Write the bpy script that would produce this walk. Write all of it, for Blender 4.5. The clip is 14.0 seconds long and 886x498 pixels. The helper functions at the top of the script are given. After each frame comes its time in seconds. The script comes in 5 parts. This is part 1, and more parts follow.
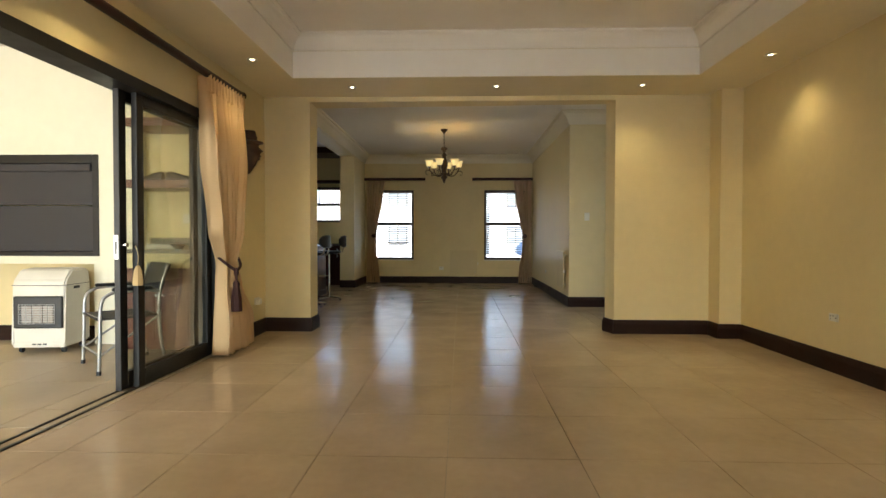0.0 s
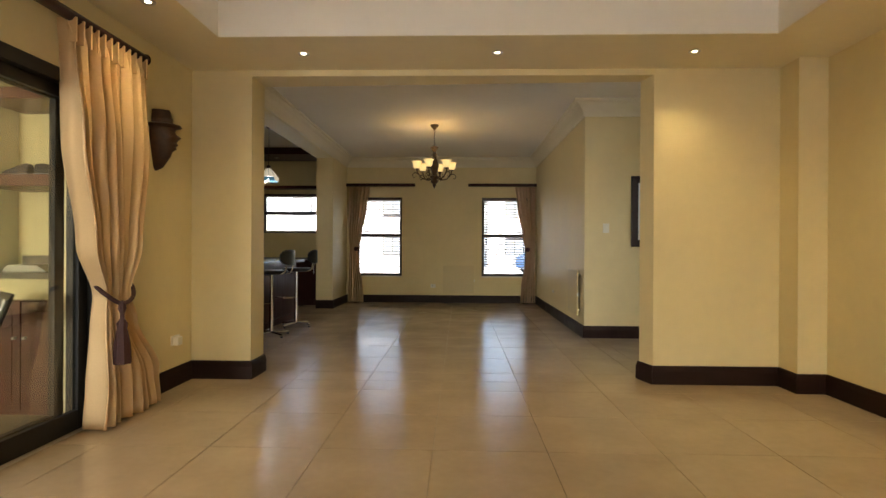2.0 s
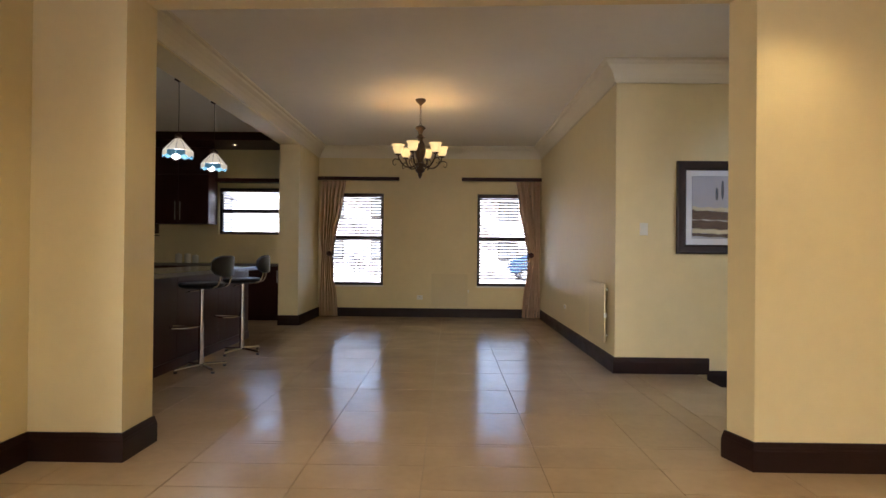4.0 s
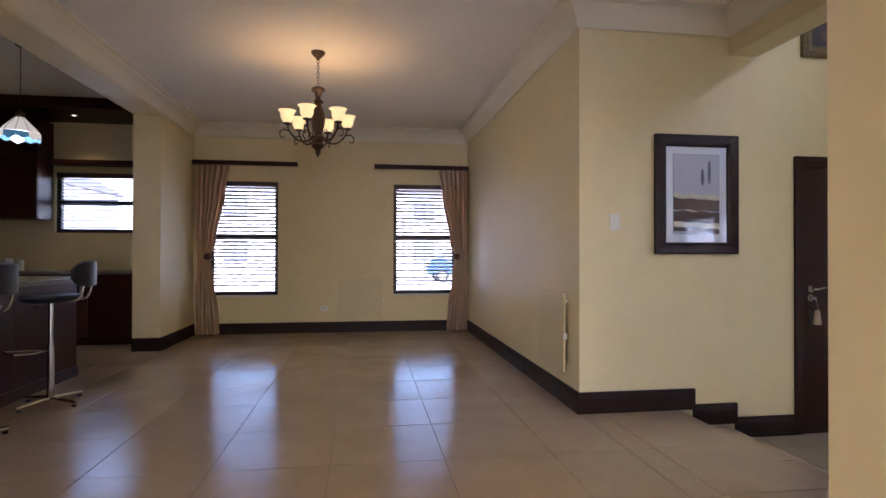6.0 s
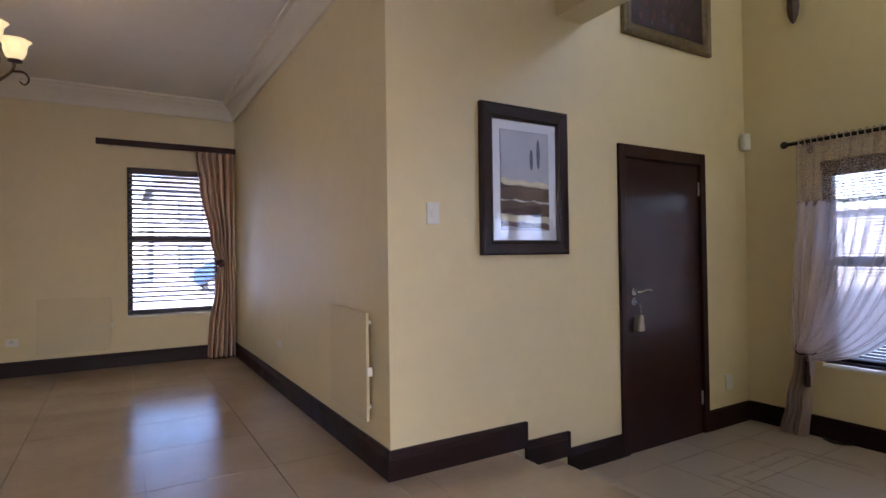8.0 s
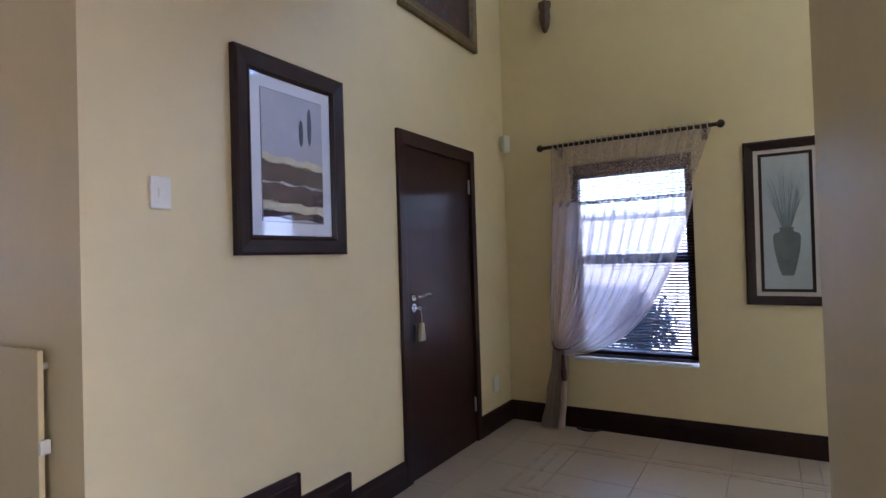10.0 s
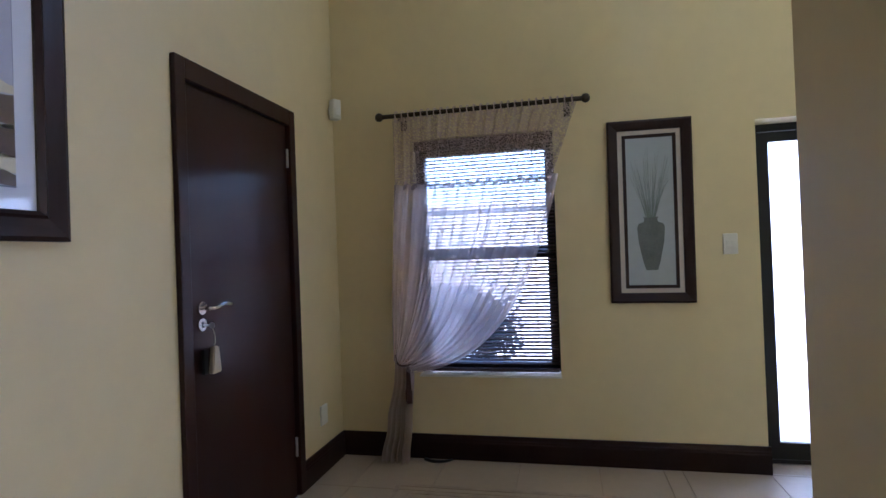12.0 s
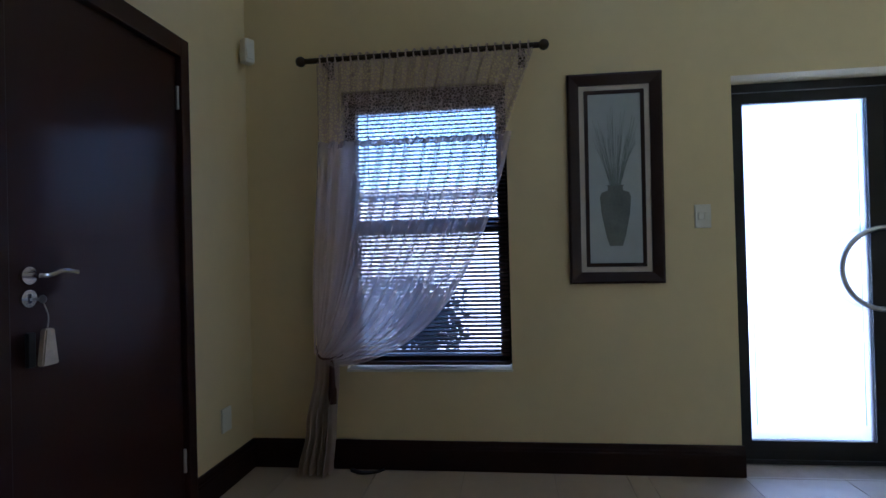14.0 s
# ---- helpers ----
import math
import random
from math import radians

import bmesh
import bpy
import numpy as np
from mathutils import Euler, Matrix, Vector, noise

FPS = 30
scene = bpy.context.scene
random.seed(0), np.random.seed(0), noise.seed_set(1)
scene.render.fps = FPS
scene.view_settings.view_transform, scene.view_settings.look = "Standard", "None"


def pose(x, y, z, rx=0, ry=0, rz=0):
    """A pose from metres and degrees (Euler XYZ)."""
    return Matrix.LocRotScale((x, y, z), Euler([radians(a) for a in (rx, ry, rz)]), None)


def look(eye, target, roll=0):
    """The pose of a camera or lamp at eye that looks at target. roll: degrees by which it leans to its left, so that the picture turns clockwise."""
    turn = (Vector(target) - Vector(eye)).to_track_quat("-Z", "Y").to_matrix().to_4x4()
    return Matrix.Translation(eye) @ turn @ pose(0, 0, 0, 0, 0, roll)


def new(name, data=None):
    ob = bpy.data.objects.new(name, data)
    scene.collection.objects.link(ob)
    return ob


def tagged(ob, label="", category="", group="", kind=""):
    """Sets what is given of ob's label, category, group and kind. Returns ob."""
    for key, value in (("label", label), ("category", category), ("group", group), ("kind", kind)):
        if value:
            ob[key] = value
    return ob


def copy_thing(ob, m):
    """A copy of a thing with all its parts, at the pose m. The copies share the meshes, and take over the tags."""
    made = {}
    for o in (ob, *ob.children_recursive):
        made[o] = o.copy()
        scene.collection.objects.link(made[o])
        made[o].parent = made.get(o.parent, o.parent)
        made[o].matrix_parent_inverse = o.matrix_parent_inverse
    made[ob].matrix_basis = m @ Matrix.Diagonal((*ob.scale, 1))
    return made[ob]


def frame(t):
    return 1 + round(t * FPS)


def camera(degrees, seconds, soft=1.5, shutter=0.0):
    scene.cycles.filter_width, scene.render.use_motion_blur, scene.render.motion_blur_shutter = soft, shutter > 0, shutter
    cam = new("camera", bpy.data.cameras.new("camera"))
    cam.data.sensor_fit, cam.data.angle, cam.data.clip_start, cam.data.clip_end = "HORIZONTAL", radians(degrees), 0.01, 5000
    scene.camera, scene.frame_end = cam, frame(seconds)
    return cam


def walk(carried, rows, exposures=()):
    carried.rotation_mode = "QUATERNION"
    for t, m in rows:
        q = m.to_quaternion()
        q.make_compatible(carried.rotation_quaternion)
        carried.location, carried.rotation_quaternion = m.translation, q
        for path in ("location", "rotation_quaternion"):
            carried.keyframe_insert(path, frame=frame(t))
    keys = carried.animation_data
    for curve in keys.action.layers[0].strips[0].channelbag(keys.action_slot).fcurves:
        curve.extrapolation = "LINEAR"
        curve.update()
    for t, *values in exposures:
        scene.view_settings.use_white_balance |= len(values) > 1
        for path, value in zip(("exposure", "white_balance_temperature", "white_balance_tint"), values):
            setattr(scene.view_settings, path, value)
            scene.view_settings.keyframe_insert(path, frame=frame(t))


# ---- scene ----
cam = camera(78.8, 14.0)
PATH = [
    (0, (0.297, 0.198, 1.025), (0.23, 2.197, 0.984), 0.1),
    (0.5, (0.321, 0.509, 1.062), (0.258, 2.508, 1.023), 0.2),
    (1, (0.37, 0.872, 1.09), (0.31, 2.871, 1.064), 0.2),
    (1.5, (0.355, 1.257, 1.095), (0.294, 3.256, 1.078), 0.3),
    (2, (0.37, 1.629, 1.087), (0.31, 3.628, 1.085), 0.3),
    (2.5, (0.394, 2.029, 1.102), (0.336, 4.028, 1.113), 0.4),
    (5, (0.345, 3.972, 1.122), (0.402, 5.971, 1.134), 0.3),
    (5.5, (0.377, 4.32, 1.135), (0.521, 6.315, 1.14), 0.0),
    (6, (0.413, 4.678, 1.126), (0.7, 6.657, 1.14), 0.1),
    (6.5, (0.518, 5.015, 1.108), (0.978, 6.961, 1.132), 0.0),
    (7, (0.576, 5.315, 1.117), (1.216, 7.209, 1.142), -0.2),
    (7.5, (0.655, 5.584, 1.114), (1.488, 7.402, 1.146), -0.4),
    (8, (0.746, 5.822, 1.122), (1.775, 7.536, 1.146), -0.8),
    (8.2, (0.798, 5.919, 1.117), (1.897, 7.59, 1.141), -0.9),
    (10.3, (1.133, 6.509, 1.077), (2.908, 7.431, 1.109), -2.1),
    (10.5, (1.199, 6.56, 1.084), (3.013, 7.403, 1.11), -2.3),
    (11, (1.372, 6.73, 1.068), (3.274, 7.348, 1.093), -2.3),
    (11.5, (1.594, 6.778, 1.063), (3.529, 7.285, 1.082), -2.3),
    (12, (1.808, 6.846, 1.042), (3.759, 7.286, 1.062), -2.1),
    (12.5, (2.008, 6.91, 1.026), (3.977, 7.261, 1.044), -2.0),
    (13, (2.178, 6.923, 0.986), (4.158, 7.206, 0.993), -1.9),
    (13.5, (2.286, 6.901, 0.903), (4.268, 7.165, 0.93), -1.6),
    (14, (2.307, 6.895, 0.892), (4.293, 7.137, 0.91), -1.5),
]
EXPOSURES = [(0, 3.1, 6450, 7), (1.5, 3.25, 6900, 10), (2.5, 3.3, 6900, 11), (5.0, 3.5, 5900, 25), (7.5, 3.45, 5600, 28), (10.5, 3.5, 5100, 28), (11.5, 3.46, 5100, 26), (12.5, 3.12, 4900, 26), (14, 2.45, 4650, 22)]
walk(cam, [(t, look(eye, target, roll)) for t, eye, target, roll in PATH], EXPOSURES)

# ---- light ----
world = bpy.data.worlds.new("world")
scene.world = world
world.use_nodes = True
wn = world.node_tree
sky = wn.nodes.new("ShaderNodeTexSky")
sky.sky_type, sky.sun_disc = "NISHITA", False
sky.sun_elevation, sky.sun_rotation = radians(41), radians(217)
wn.links.new(sky.outputs[0], wn.nodes["Background"].inputs[0])
wn.nodes["Background"].inputs[1].default_value = 0.15

SUN_WAY = Vector((0.45, 0.60, -0.66))


def lamp(name, kind, m, energy, color=(1, 1, 1), **more):
    data = bpy.data.lights.new(name, kind)
    data.energy, data.color = energy, color
    if kind == "AREA":
        data.shape = "RECTANGLE"
        data.size, data.size_y = more["size"]
    if kind == "SUN":
        data.angle = radians(0.5)
    if kind == "SPOT":
        data.spot_size, data.spot_blend, data.shadow_soft_size = radians(more["cone"]), 0.9, 0.03
    if kind == "POINT":
        data.shadow_soft_size = 0.045
    ob = new(name, data)
    ob.matrix_world = m
    return ob


DAY = (0.74, 0.87, 1.0)
WARM = (1.0, 0.785, 0.41)
lamp("sun", "SUN", look((0, 0, 30), Vector((0, 0, 30)) + SUN_WAY), 3.2, (1, 0.95, 0.86))
# area lamps as sky light: behind the frosted door, and in added unseen openings
lamp("door_light", "AREA", look((5.48, 4.95, 0.75), (3, 4.95, 0.75)), 1.6, DAY, size=(1.5, 1.8))
# fill added for the dim hall, set in an assumed upper opening
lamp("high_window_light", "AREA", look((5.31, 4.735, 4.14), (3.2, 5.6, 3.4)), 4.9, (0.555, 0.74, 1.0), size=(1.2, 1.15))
# fill added behind the start of the walk, from no known source
lamp("garden_door_light", "AREA", look((0.8, -3.12, 1.05), (0.8, 0.0, 1.15)), 1.1, (1.0, 0.89, 0.55), size=(2.7, 2.0))
# added in an unseen opening so that the patio reads as daylit
lamp("patio_light", "AREA", look((-4.2, -3.05, 1.3), (-4.0, 5.0, 1.3)), 34, (0.88, 0.95, 1.0), size=(3.9, 2.3))

# ---- materials ----


def mat(name, base, rough=0.5, metal=0.0, var=0.12, scale=6.0, bump=0.0, bump_scale=120.0, piece=0.0, spec=0.5, coat=0.0, stretch=(1, 1, 1), island=False, placed=False):
    m = bpy.data.materials.new(name)
    m.use_nodes = True
    t = m.node_tree
    b = t.nodes["Principled BSDF"]
    b.inputs["Roughness"].default_value, b.inputs["Metallic"].default_value = rough, metal
    b.inputs["Specular IOR Level"].default_value = spec
    b.inputs["Coat Weight"].default_value = coat
    b.inputs["Coat Roughness"].default_value = 0.12
    co = t.nodes.new("ShaderNodeTexCoord")
    mp = t.nodes.new("ShaderNodeMapping")
    mp.inputs["Scale"].default_value = stretch
    t.links.new(t.nodes.new("ShaderNodeNewGeometry").outputs["Position"] if placed else co.outputs["Object"], mp.inputs[0])
    n1 = t.nodes.new("ShaderNodeTexNoise")
    n1.inputs["Scale"].default_value, n1.inputs["Detail"].default_value = scale, 5
    n2 = t.nodes.new("ShaderNodeTexNoise")
    n2.inputs["Scale"].default_value, n2.inputs["Detail"].default_value = scale * 9, 3
    t.links.new(mp.outputs[0], n1.inputs[0]), t.links.new(mp.outputs[0], n2.inputs[0])
    add = t.nodes.new("ShaderNodeMath")
    add.operation = "MULTIPLY_ADD"
    add.inputs[1].default_value = 0.4
    t.links.new(n2.outputs[0], add.inputs[0]), t.links.new(n1.outputs[0], add.inputs[2])
    val = add.outputs[0]
    if piece:
        oi = t.nodes.new("ShaderNodeObjectInfo") if not island else t.nodes.new("ShaderNodeNewGeometry")
        ad = t.nodes.new("ShaderNodeMath")
        ad.operation = "MULTIPLY_ADD"
        ad.inputs[1].default_value = piece
        t.links.new(oi.outputs["Random" if not island else "Random Per Island"], ad.inputs[0]), t.links.new(val, ad.inputs[2])
        val = ad.outputs[0]
    ramp = t.nodes.new("ShaderNodeMapRange")
    ramp.inputs[1].default_value, ramp.inputs[2].default_value = 0.4, 1.0 + piece
    ramp.inputs[3].default_value, ramp.inputs[4].default_value = 1 - var, 1 + var
    t.links.new(val, ramp.inputs[0])
    mul = t.nodes.new("ShaderNodeVectorMath")
    mul.operation = "MULTIPLY"
    mul.inputs[0].default_value = base
    t.links.new(ramp.outputs[0], mul.inputs[1])
    t.links.new(mul.outputs[0], b.inputs["Base Color"])
    rr = t.nodes.new("ShaderNodeMapRange")
    rr.inputs[1].default_value, rr.inputs[2].default_value = 0.3, 0.7
    rr.inputs[3].default_value, rr.inputs[4].default_value = max(rough - 0.05, 0.02), min(rough + 0.06, 1)
    t.links.new(n1.outputs[0], rr.inputs[0]), t.links.new(rr.outputs[0], b.inputs["Roughness"])
    if bump:
        n3 = t.nodes.new("ShaderNodeTexNoise")
        n3.inputs["Scale"].default_value = bump_scale
        t.links.new(mp.outputs[0], n3.inputs[0])
        bu = t.nodes.new("ShaderNodeBump")
        bu.inputs["Strength"].default_value, bu.inputs["Distance"].default_value = bump, 0.003
        t.links.new(n3.outputs[0], bu.inputs["Height"]), t.links.new(bu.outputs[0], b.inputs["Normal"])
    return m


def shine(name, color, strength):
    m = bpy.data.materials.new(name)
    m.use_nodes = True
    b = m.node_tree.nodes["Principled BSDF"]
    b.inputs["Base Color"].default_value = (*color, 1)
    b.inputs["Emission Color"].default_value = (*color, 1)
    b.inputs["Emission Strength"].default_value = strength
    return m


def glassy(name, color=(1, 1, 1), rough=0.0):
    m = bpy.data.materials.new(name)
    m.use_nodes = True
    b = m.node_tree.nodes["Principled BSDF"]
    b.inputs["Base Color"].default_value = (*color, 1)
    b.inputs["Transmission Weight"].default_value = 1
    b.inputs["Roughness"].default_value, b.inputs["IOR"].default_value = rough, 1.45
    return m


def cloth(name, base, through_light=0.4, lace=0.0, open_weave=0.0, sheen=0.0):
    m = bpy.data.materials.new(name)
    m.use_nodes = True
    t = m.node_tree
    out = t.nodes["Material Output"]
    t.nodes.remove(t.nodes["Principled BSDF"])
    d, tr, mix = t.nodes.new("ShaderNodeBsdfDiffuse"), t.nodes.new("ShaderNodeBsdfTranslucent"), t.nodes.new("ShaderNodeMixShader")
    co, n = t.nodes.new("ShaderNodeTexCoord"), t.nodes.new("ShaderNodeTexNoise")
    n.inputs["Scale"].default_value = 110
    t.links.new(co.outputs["Object"], n.inputs[0])
    r = t.nodes.new("ShaderNodeMapRange")
    r.inputs[3].default_value, r.inputs[4].default_value = 0.94, 1.05
    t.links.new(n.outputs[0], r.inputs[0])
    mul = t.nodes.new("ShaderNodeVectorMath")
    mul.operation = "MULTIPLY"
    mul.inputs[0].default_value = base
    t.links.new(r.outputs[0], mul.inputs[1])
    t.links.new(mul.outputs[0], d.inputs[0]), t.links.new(mul.outputs[0], tr.inputs[0])
    mix.inputs[0].default_value = through_light
    t.links.new(d.outputs[0], mix.inputs[1]), t.links.new(tr.outputs[0], mix.inputs[2])
    last = mix.outputs[0]
    if sheen:
        g, m3 = t.nodes.new("ShaderNodeBsdfAnisotropic"), t.nodes.new("ShaderNodeMixShader")
        g.inputs["Roughness"].default_value = 0.42
        t.links.new(mul.outputs[0], g.inputs["Color"])
        m3.inputs[0].default_value = sheen
        t.links.new(last, m3.inputs[1]), t.links.new(g.outputs[0], m3.inputs[2])
        last = m3.outputs[0]
    if open_weave or lace:
        clear, m2 = t.nodes.new("ShaderNodeBsdfTransparent"), t.nodes.new("ShaderNodeMixShader")
        m2.inputs[0].default_value = open_weave
        if lace:
            v = t.nodes.new("ShaderNodeTexVoronoi")
            v.feature = "DISTANCE_TO_EDGE"
            v.inputs["Scale"].default_value = lace
            t.links.new(co.outputs["Object"], v.inputs["Vector"])
            g = t.nodes.new("ShaderNodeMapRange")
            g.inputs[1].default_value, g.inputs[2].default_value = 0.08, 0.16
            g.inputs[3].default_value, g.inputs[4].default_value = 0.30, 0.80
            t.links.new(v.outputs["Distance"], g.inputs[0]), t.links.new(g.outputs[0], m2.inputs[0])
        t.links.new(last, m2.inputs[1]), t.links.new(clear.outputs[0], m2.inputs[2])
        last = m2.outputs[0]
    t.links.new(last, out.inputs[0])
    return m


PAINT = mat("cream_wall_paint", (0.72, 0.60, 0.34), 0.50, var=0.06, scale=1.2, bump=0.14, bump_scale=60, spec=0.34)
CREAM = mat("pale_cream_ceiling_paint", (0.80, 0.71, 0.50), 0.6, var=0.05, scale=1.2, bump=0.10, bump_scale=70, spec=0.25)
COVING = mat("ivory_coving_paint", (0.74, 0.67, 0.52), 0.6, var=0.04, scale=1.0, spec=0.2)
WHITE = mat("white_ceiling_paint", (0.87, 0.83, 0.76), 0.7, var=0.04, scale=1.0, bump=0.08, bump_scale=80, spec=0.2)
TILE = mat("beige_porcelain_tile", (0.47, 0.357, 0.245), 0.20, var=0.15, scale=2.2, piece=0.15, spec=0.8, placed=True)
GROUT = mat("grey_grout", (0.34, 0.27, 0.195), 0.9, var=0.2)
PALEGROUT = mat("beige_grout", (0.35, 0.28, 0.20), 0.9, var=0.2)
STONE = mat("pale_stone_tile", (0.43, 0.345, 0.245), 0.36, var=0.12, scale=2.0, piece=0.15, spec=0.35, placed=True)
BORDER = mat("mosaic_border", (0.385, 0.30, 0.215), 0.35, var=0.35, scale=14.0)
DARKWOOD = mat("dark_stained_wood", (0.029, 0.0085, 0.0064), 0.42, var=0.16, scale=4.0, stretch=(3, 3, 0.4), spec=0.2, coat=0.28)
SKIRT = mat("dark_skirting_wood", (0.020, 0.0078, 0.0060), 0.46, var=0.2, scale=6.0, spec=0.18)
MAHOG = mat("mahogany_wood", (0.10, 0.022, 0.014), 0.36, var=0.35, scale=5.0, stretch=(8, 8, 0.6), coat=0.2)
FRAMEWOOD = mat("dark_frame_wood", (0.024, 0.0095, 0.0075), 0.40, var=0.2, scale=5.0, spec=0.3)
KWOOD = mat("kitchen_dark_wood", (0.036, 0.0090, 0.0075), 0.36, var=0.2, scale=5.0, stretch=(4, 4, 0.5), spec=0.2)
BRONZE = mat("dark_bronze_aluminium", (0.012, 0.010, 0.009), 0.42, var=0.15, spec=0.35)
CHROME = mat("chrome", (0.62, 0.61, 0.60), 0.16, metal=1.0, var=0.08)
STEEL = mat("brushed_steel", (0.50, 0.50, 0.50), 0.36, metal=1.0, var=0.1)
PLASTIC = mat("white_plastic", (0.74, 0.71, 0.63), 0.40, var=0.04)
GRANITE = mat("speckled_granite", (0.17, 0.155, 0.13), 0.14, var=0.5, scale=60.0)
BLACK = mat("black_plastic", (0.012, 0.012, 0.014), 0.35, var=0.2)
GREYCLOTH = mat("grey_canvas", (0.060, 0.056, 0.058), 0.75, var=0.15, scale=20, bump=0.2, bump_scale=400)
GLASS = glassy("clear_glass")
TINTED = glassy("green_tinted_glass", (0.77, 0.78, 0.70))
SEATBLACK = mat("black_leather", (0.013, 0.012, 0.013), 0.42, var=0.2, scale=12, bump=0.15, bump_scale=200, spec=0.35)
SLATWOOD = mat("brown_wooden_slat", (0.20, 0.145, 0.105), 0.45, var=0.2, scale=5.0)
BLIND = mat("dark_wooden_slat", (0.050, 0.022, 0.014), 0.4, var=0.3, scale=5.0)


# ---- building helpers ----


def bx(bm, x0, y0, z0, x1, y1, z1, bevel=0.0):
    r = bmesh.ops.create_cube(bm, size=1)
    vs = r["verts"]
    for v in vs:
        v.co = Vector((x0 if v.co.x < 0 else x1, y0 if v.co.y < 0 else y1, z0 if v.co.z < 0 else z1))
    if bevel:
        es = {e for v in vs for e in v.link_edges}
        bmesh.ops.bevel(bm, geom=list(es), offset=bevel, segments=2, affect="EDGES", profile=0.5)
    return vs


def box(x0, y0, z0, x1, y1, z1, bevel=0.0):
    bm = bmesh.new()
    bx(bm, x0, y0, z0, x1, y1, z1, bevel)
    return bm


def cyl(bm, p, q, r, r2=None, n=14):
    p, q = Vector(p), Vector(q)
    m = Matrix.Translation((p + q) / 2) @ (q - p).to_track_quat("Z", "Y").to_matrix().to_4x4()
    bmesh.ops.create_cone(bm, cap_ends=True, segments=n, radius1=r, radius2=r if r2 is None else r2, depth=(q - p).length, matrix=m)


def lathe(bm, profile, n=20, at=(0, 0, 0), flute=0.0, lobes=8):
    rings = []
    for r, z in profile:
        ring = []
        for i in range(n):
            a = 2 * math.pi * i / n
            k = r * (1 + flute * math.cos(lobes * a))
            ring.append(bm.verts.new((at[0] + k * math.cos(a), at[1] + k * math.sin(a), at[2] + z)))
        rings.append(ring)
    for a, b in zip(rings, rings[1:]):
        for i in range(n):
            bm.faces.new((a[i], a[(i + 1) % n], b[(i + 1) % n], b[i]))
    return rings


def tube(bm, pts, r, n=8, taper=None):
    pts = [Vector(p) for p in pts]
    rings = []
    for i, p in enumerate(pts):
        d = (pts[min(i + 1, len(pts) - 1)] - pts[max(i - 1, 0)]).normalized()
        q = d.to_track_quat("Z", "Y")
        k = r if taper is None else r * (1 + (taper - 1) * i / (len(pts) - 1))
        rings.append([bm.verts.new(p + q @ Vector((k * math.cos(2 * math.pi * j / n), k * math.sin(2 * math.pi * j / n), 0))) for j in range(n)])
    for a, b in zip(rings, rings[1:]):
        for j in range(n):
            bm.faces.new((a[j], a[(j + 1) % n], b[(j + 1) % n], b[j]))
    bm.faces.new(rings[0][::-1]), bm.faces.new(rings[-1])


def smooth_path(pts, k=6):
    """Catmull-Rom through the points."""
    P = [Vector(p) for p in pts]
    P = [2 * P[0] - P[1]] + P + [2 * P[-1] - P[-2]]
    out = []
    for i in range(1, len(P) - 2):
        for j in range(k):
            t = j / k
            a, b, c, d = P[i - 1:i + 3]
            out.append(0.5 * ((2 * b) + (c - a) * t + (2 * a - 5 * b + 4 * c - d) * t * t + (3 * b - a - 3 * c + d) * t ** 3))
    return out + [P[-2]]


def part(name, bm, material, parent=None, label="", soft=False):
    me = bpy.data.meshes.new(name)
    bmesh.ops.recalc_face_normals(bm, faces=bm.faces)
    bm.to_mesh(me)
    bm.free()
    me.materials.append(material)
    if soft:
        for p in me.polygons:
            p.use_smooth = True
        me.set_sharp_from_angle(angle=radians(40))
    ob = new(name, me)
    ob.parent = parent
    if label:
        tagged(ob, label)
    return ob


def thing(name, m, label, category, group="", kind=""):
    ob = new(name)
    ob.empty_display_size = 0.1
    ob.matrix_world = m
    return tagged(ob, label, category, group, kind)


def structure(name, bm, material, label=""):
    return tagged(part(name, bm, material), label or name.replace("_", " "), kind="structure")


def wall_with_holes(bm, axis, a0, a1, t0, t1, z0, z1, holes):
    """A wall along axis from a0 to a1, thick from t0 to t1, with holes (b0, b1, h0, h1)."""
    def put(b0, b1, h0, h1):
        if b1 - b0 < 1e-4 or h1 - h0 < 1e-4:
            return
        if axis == "x":
            bx(bm, b0, t0, h0, b1, t1, h1)
        else:
            bx(bm, t0, b0, h0, t1, b1, h1)
    at = a0
    for b0, b1, h0, h1 in sorted(holes):
        put(at, b0, z0, z1)
        put(b0, b1, z0, h0), put(b0, b1, h1, z1)
        at = b1
    put(at, a1, z0, z1)


def prism(bm, plan, z0, z1):
    lo, hi = [bm.verts.new((x, y, z0)) for x, y in plan], [bm.verts.new((x, y, z1)) for x, y in plan]
    n = len(plan)
    for i in range(n):
        bm.faces.new((lo[i], lo[(i + 1) % n], hi[(i + 1) % n], hi[i]))
    bm.faces.new(lo[::-1]), bm.faces.new(hi)


# ---- the plan ----
XL, XR = -1.85, 3.16            # living room side walls
YO0, YO1 = 6.04, 6.33           # wall with the wide opening
OL, OR = -1.35, 1.94            # the opening
YE = 12.45                      # end wall with two windows
XD = 1.905                      # dining room's right wall
YP = 8.29                       # wall with the framed print and the dark door
XE = 5.08                       # hall's window wall
HALL, STEP1 = -0.222, -0.115    # hall floor and the step between
SOFFIT, TRAY, DINE, KIT, HALLTOP = 2.55, 2.95, 2.90, 2.95, 5.2
BEAM0, BEAM1 = -2.20, -1.90     # beam between dining room and kitchen
KY = 12.35                      # kitchen's back wall

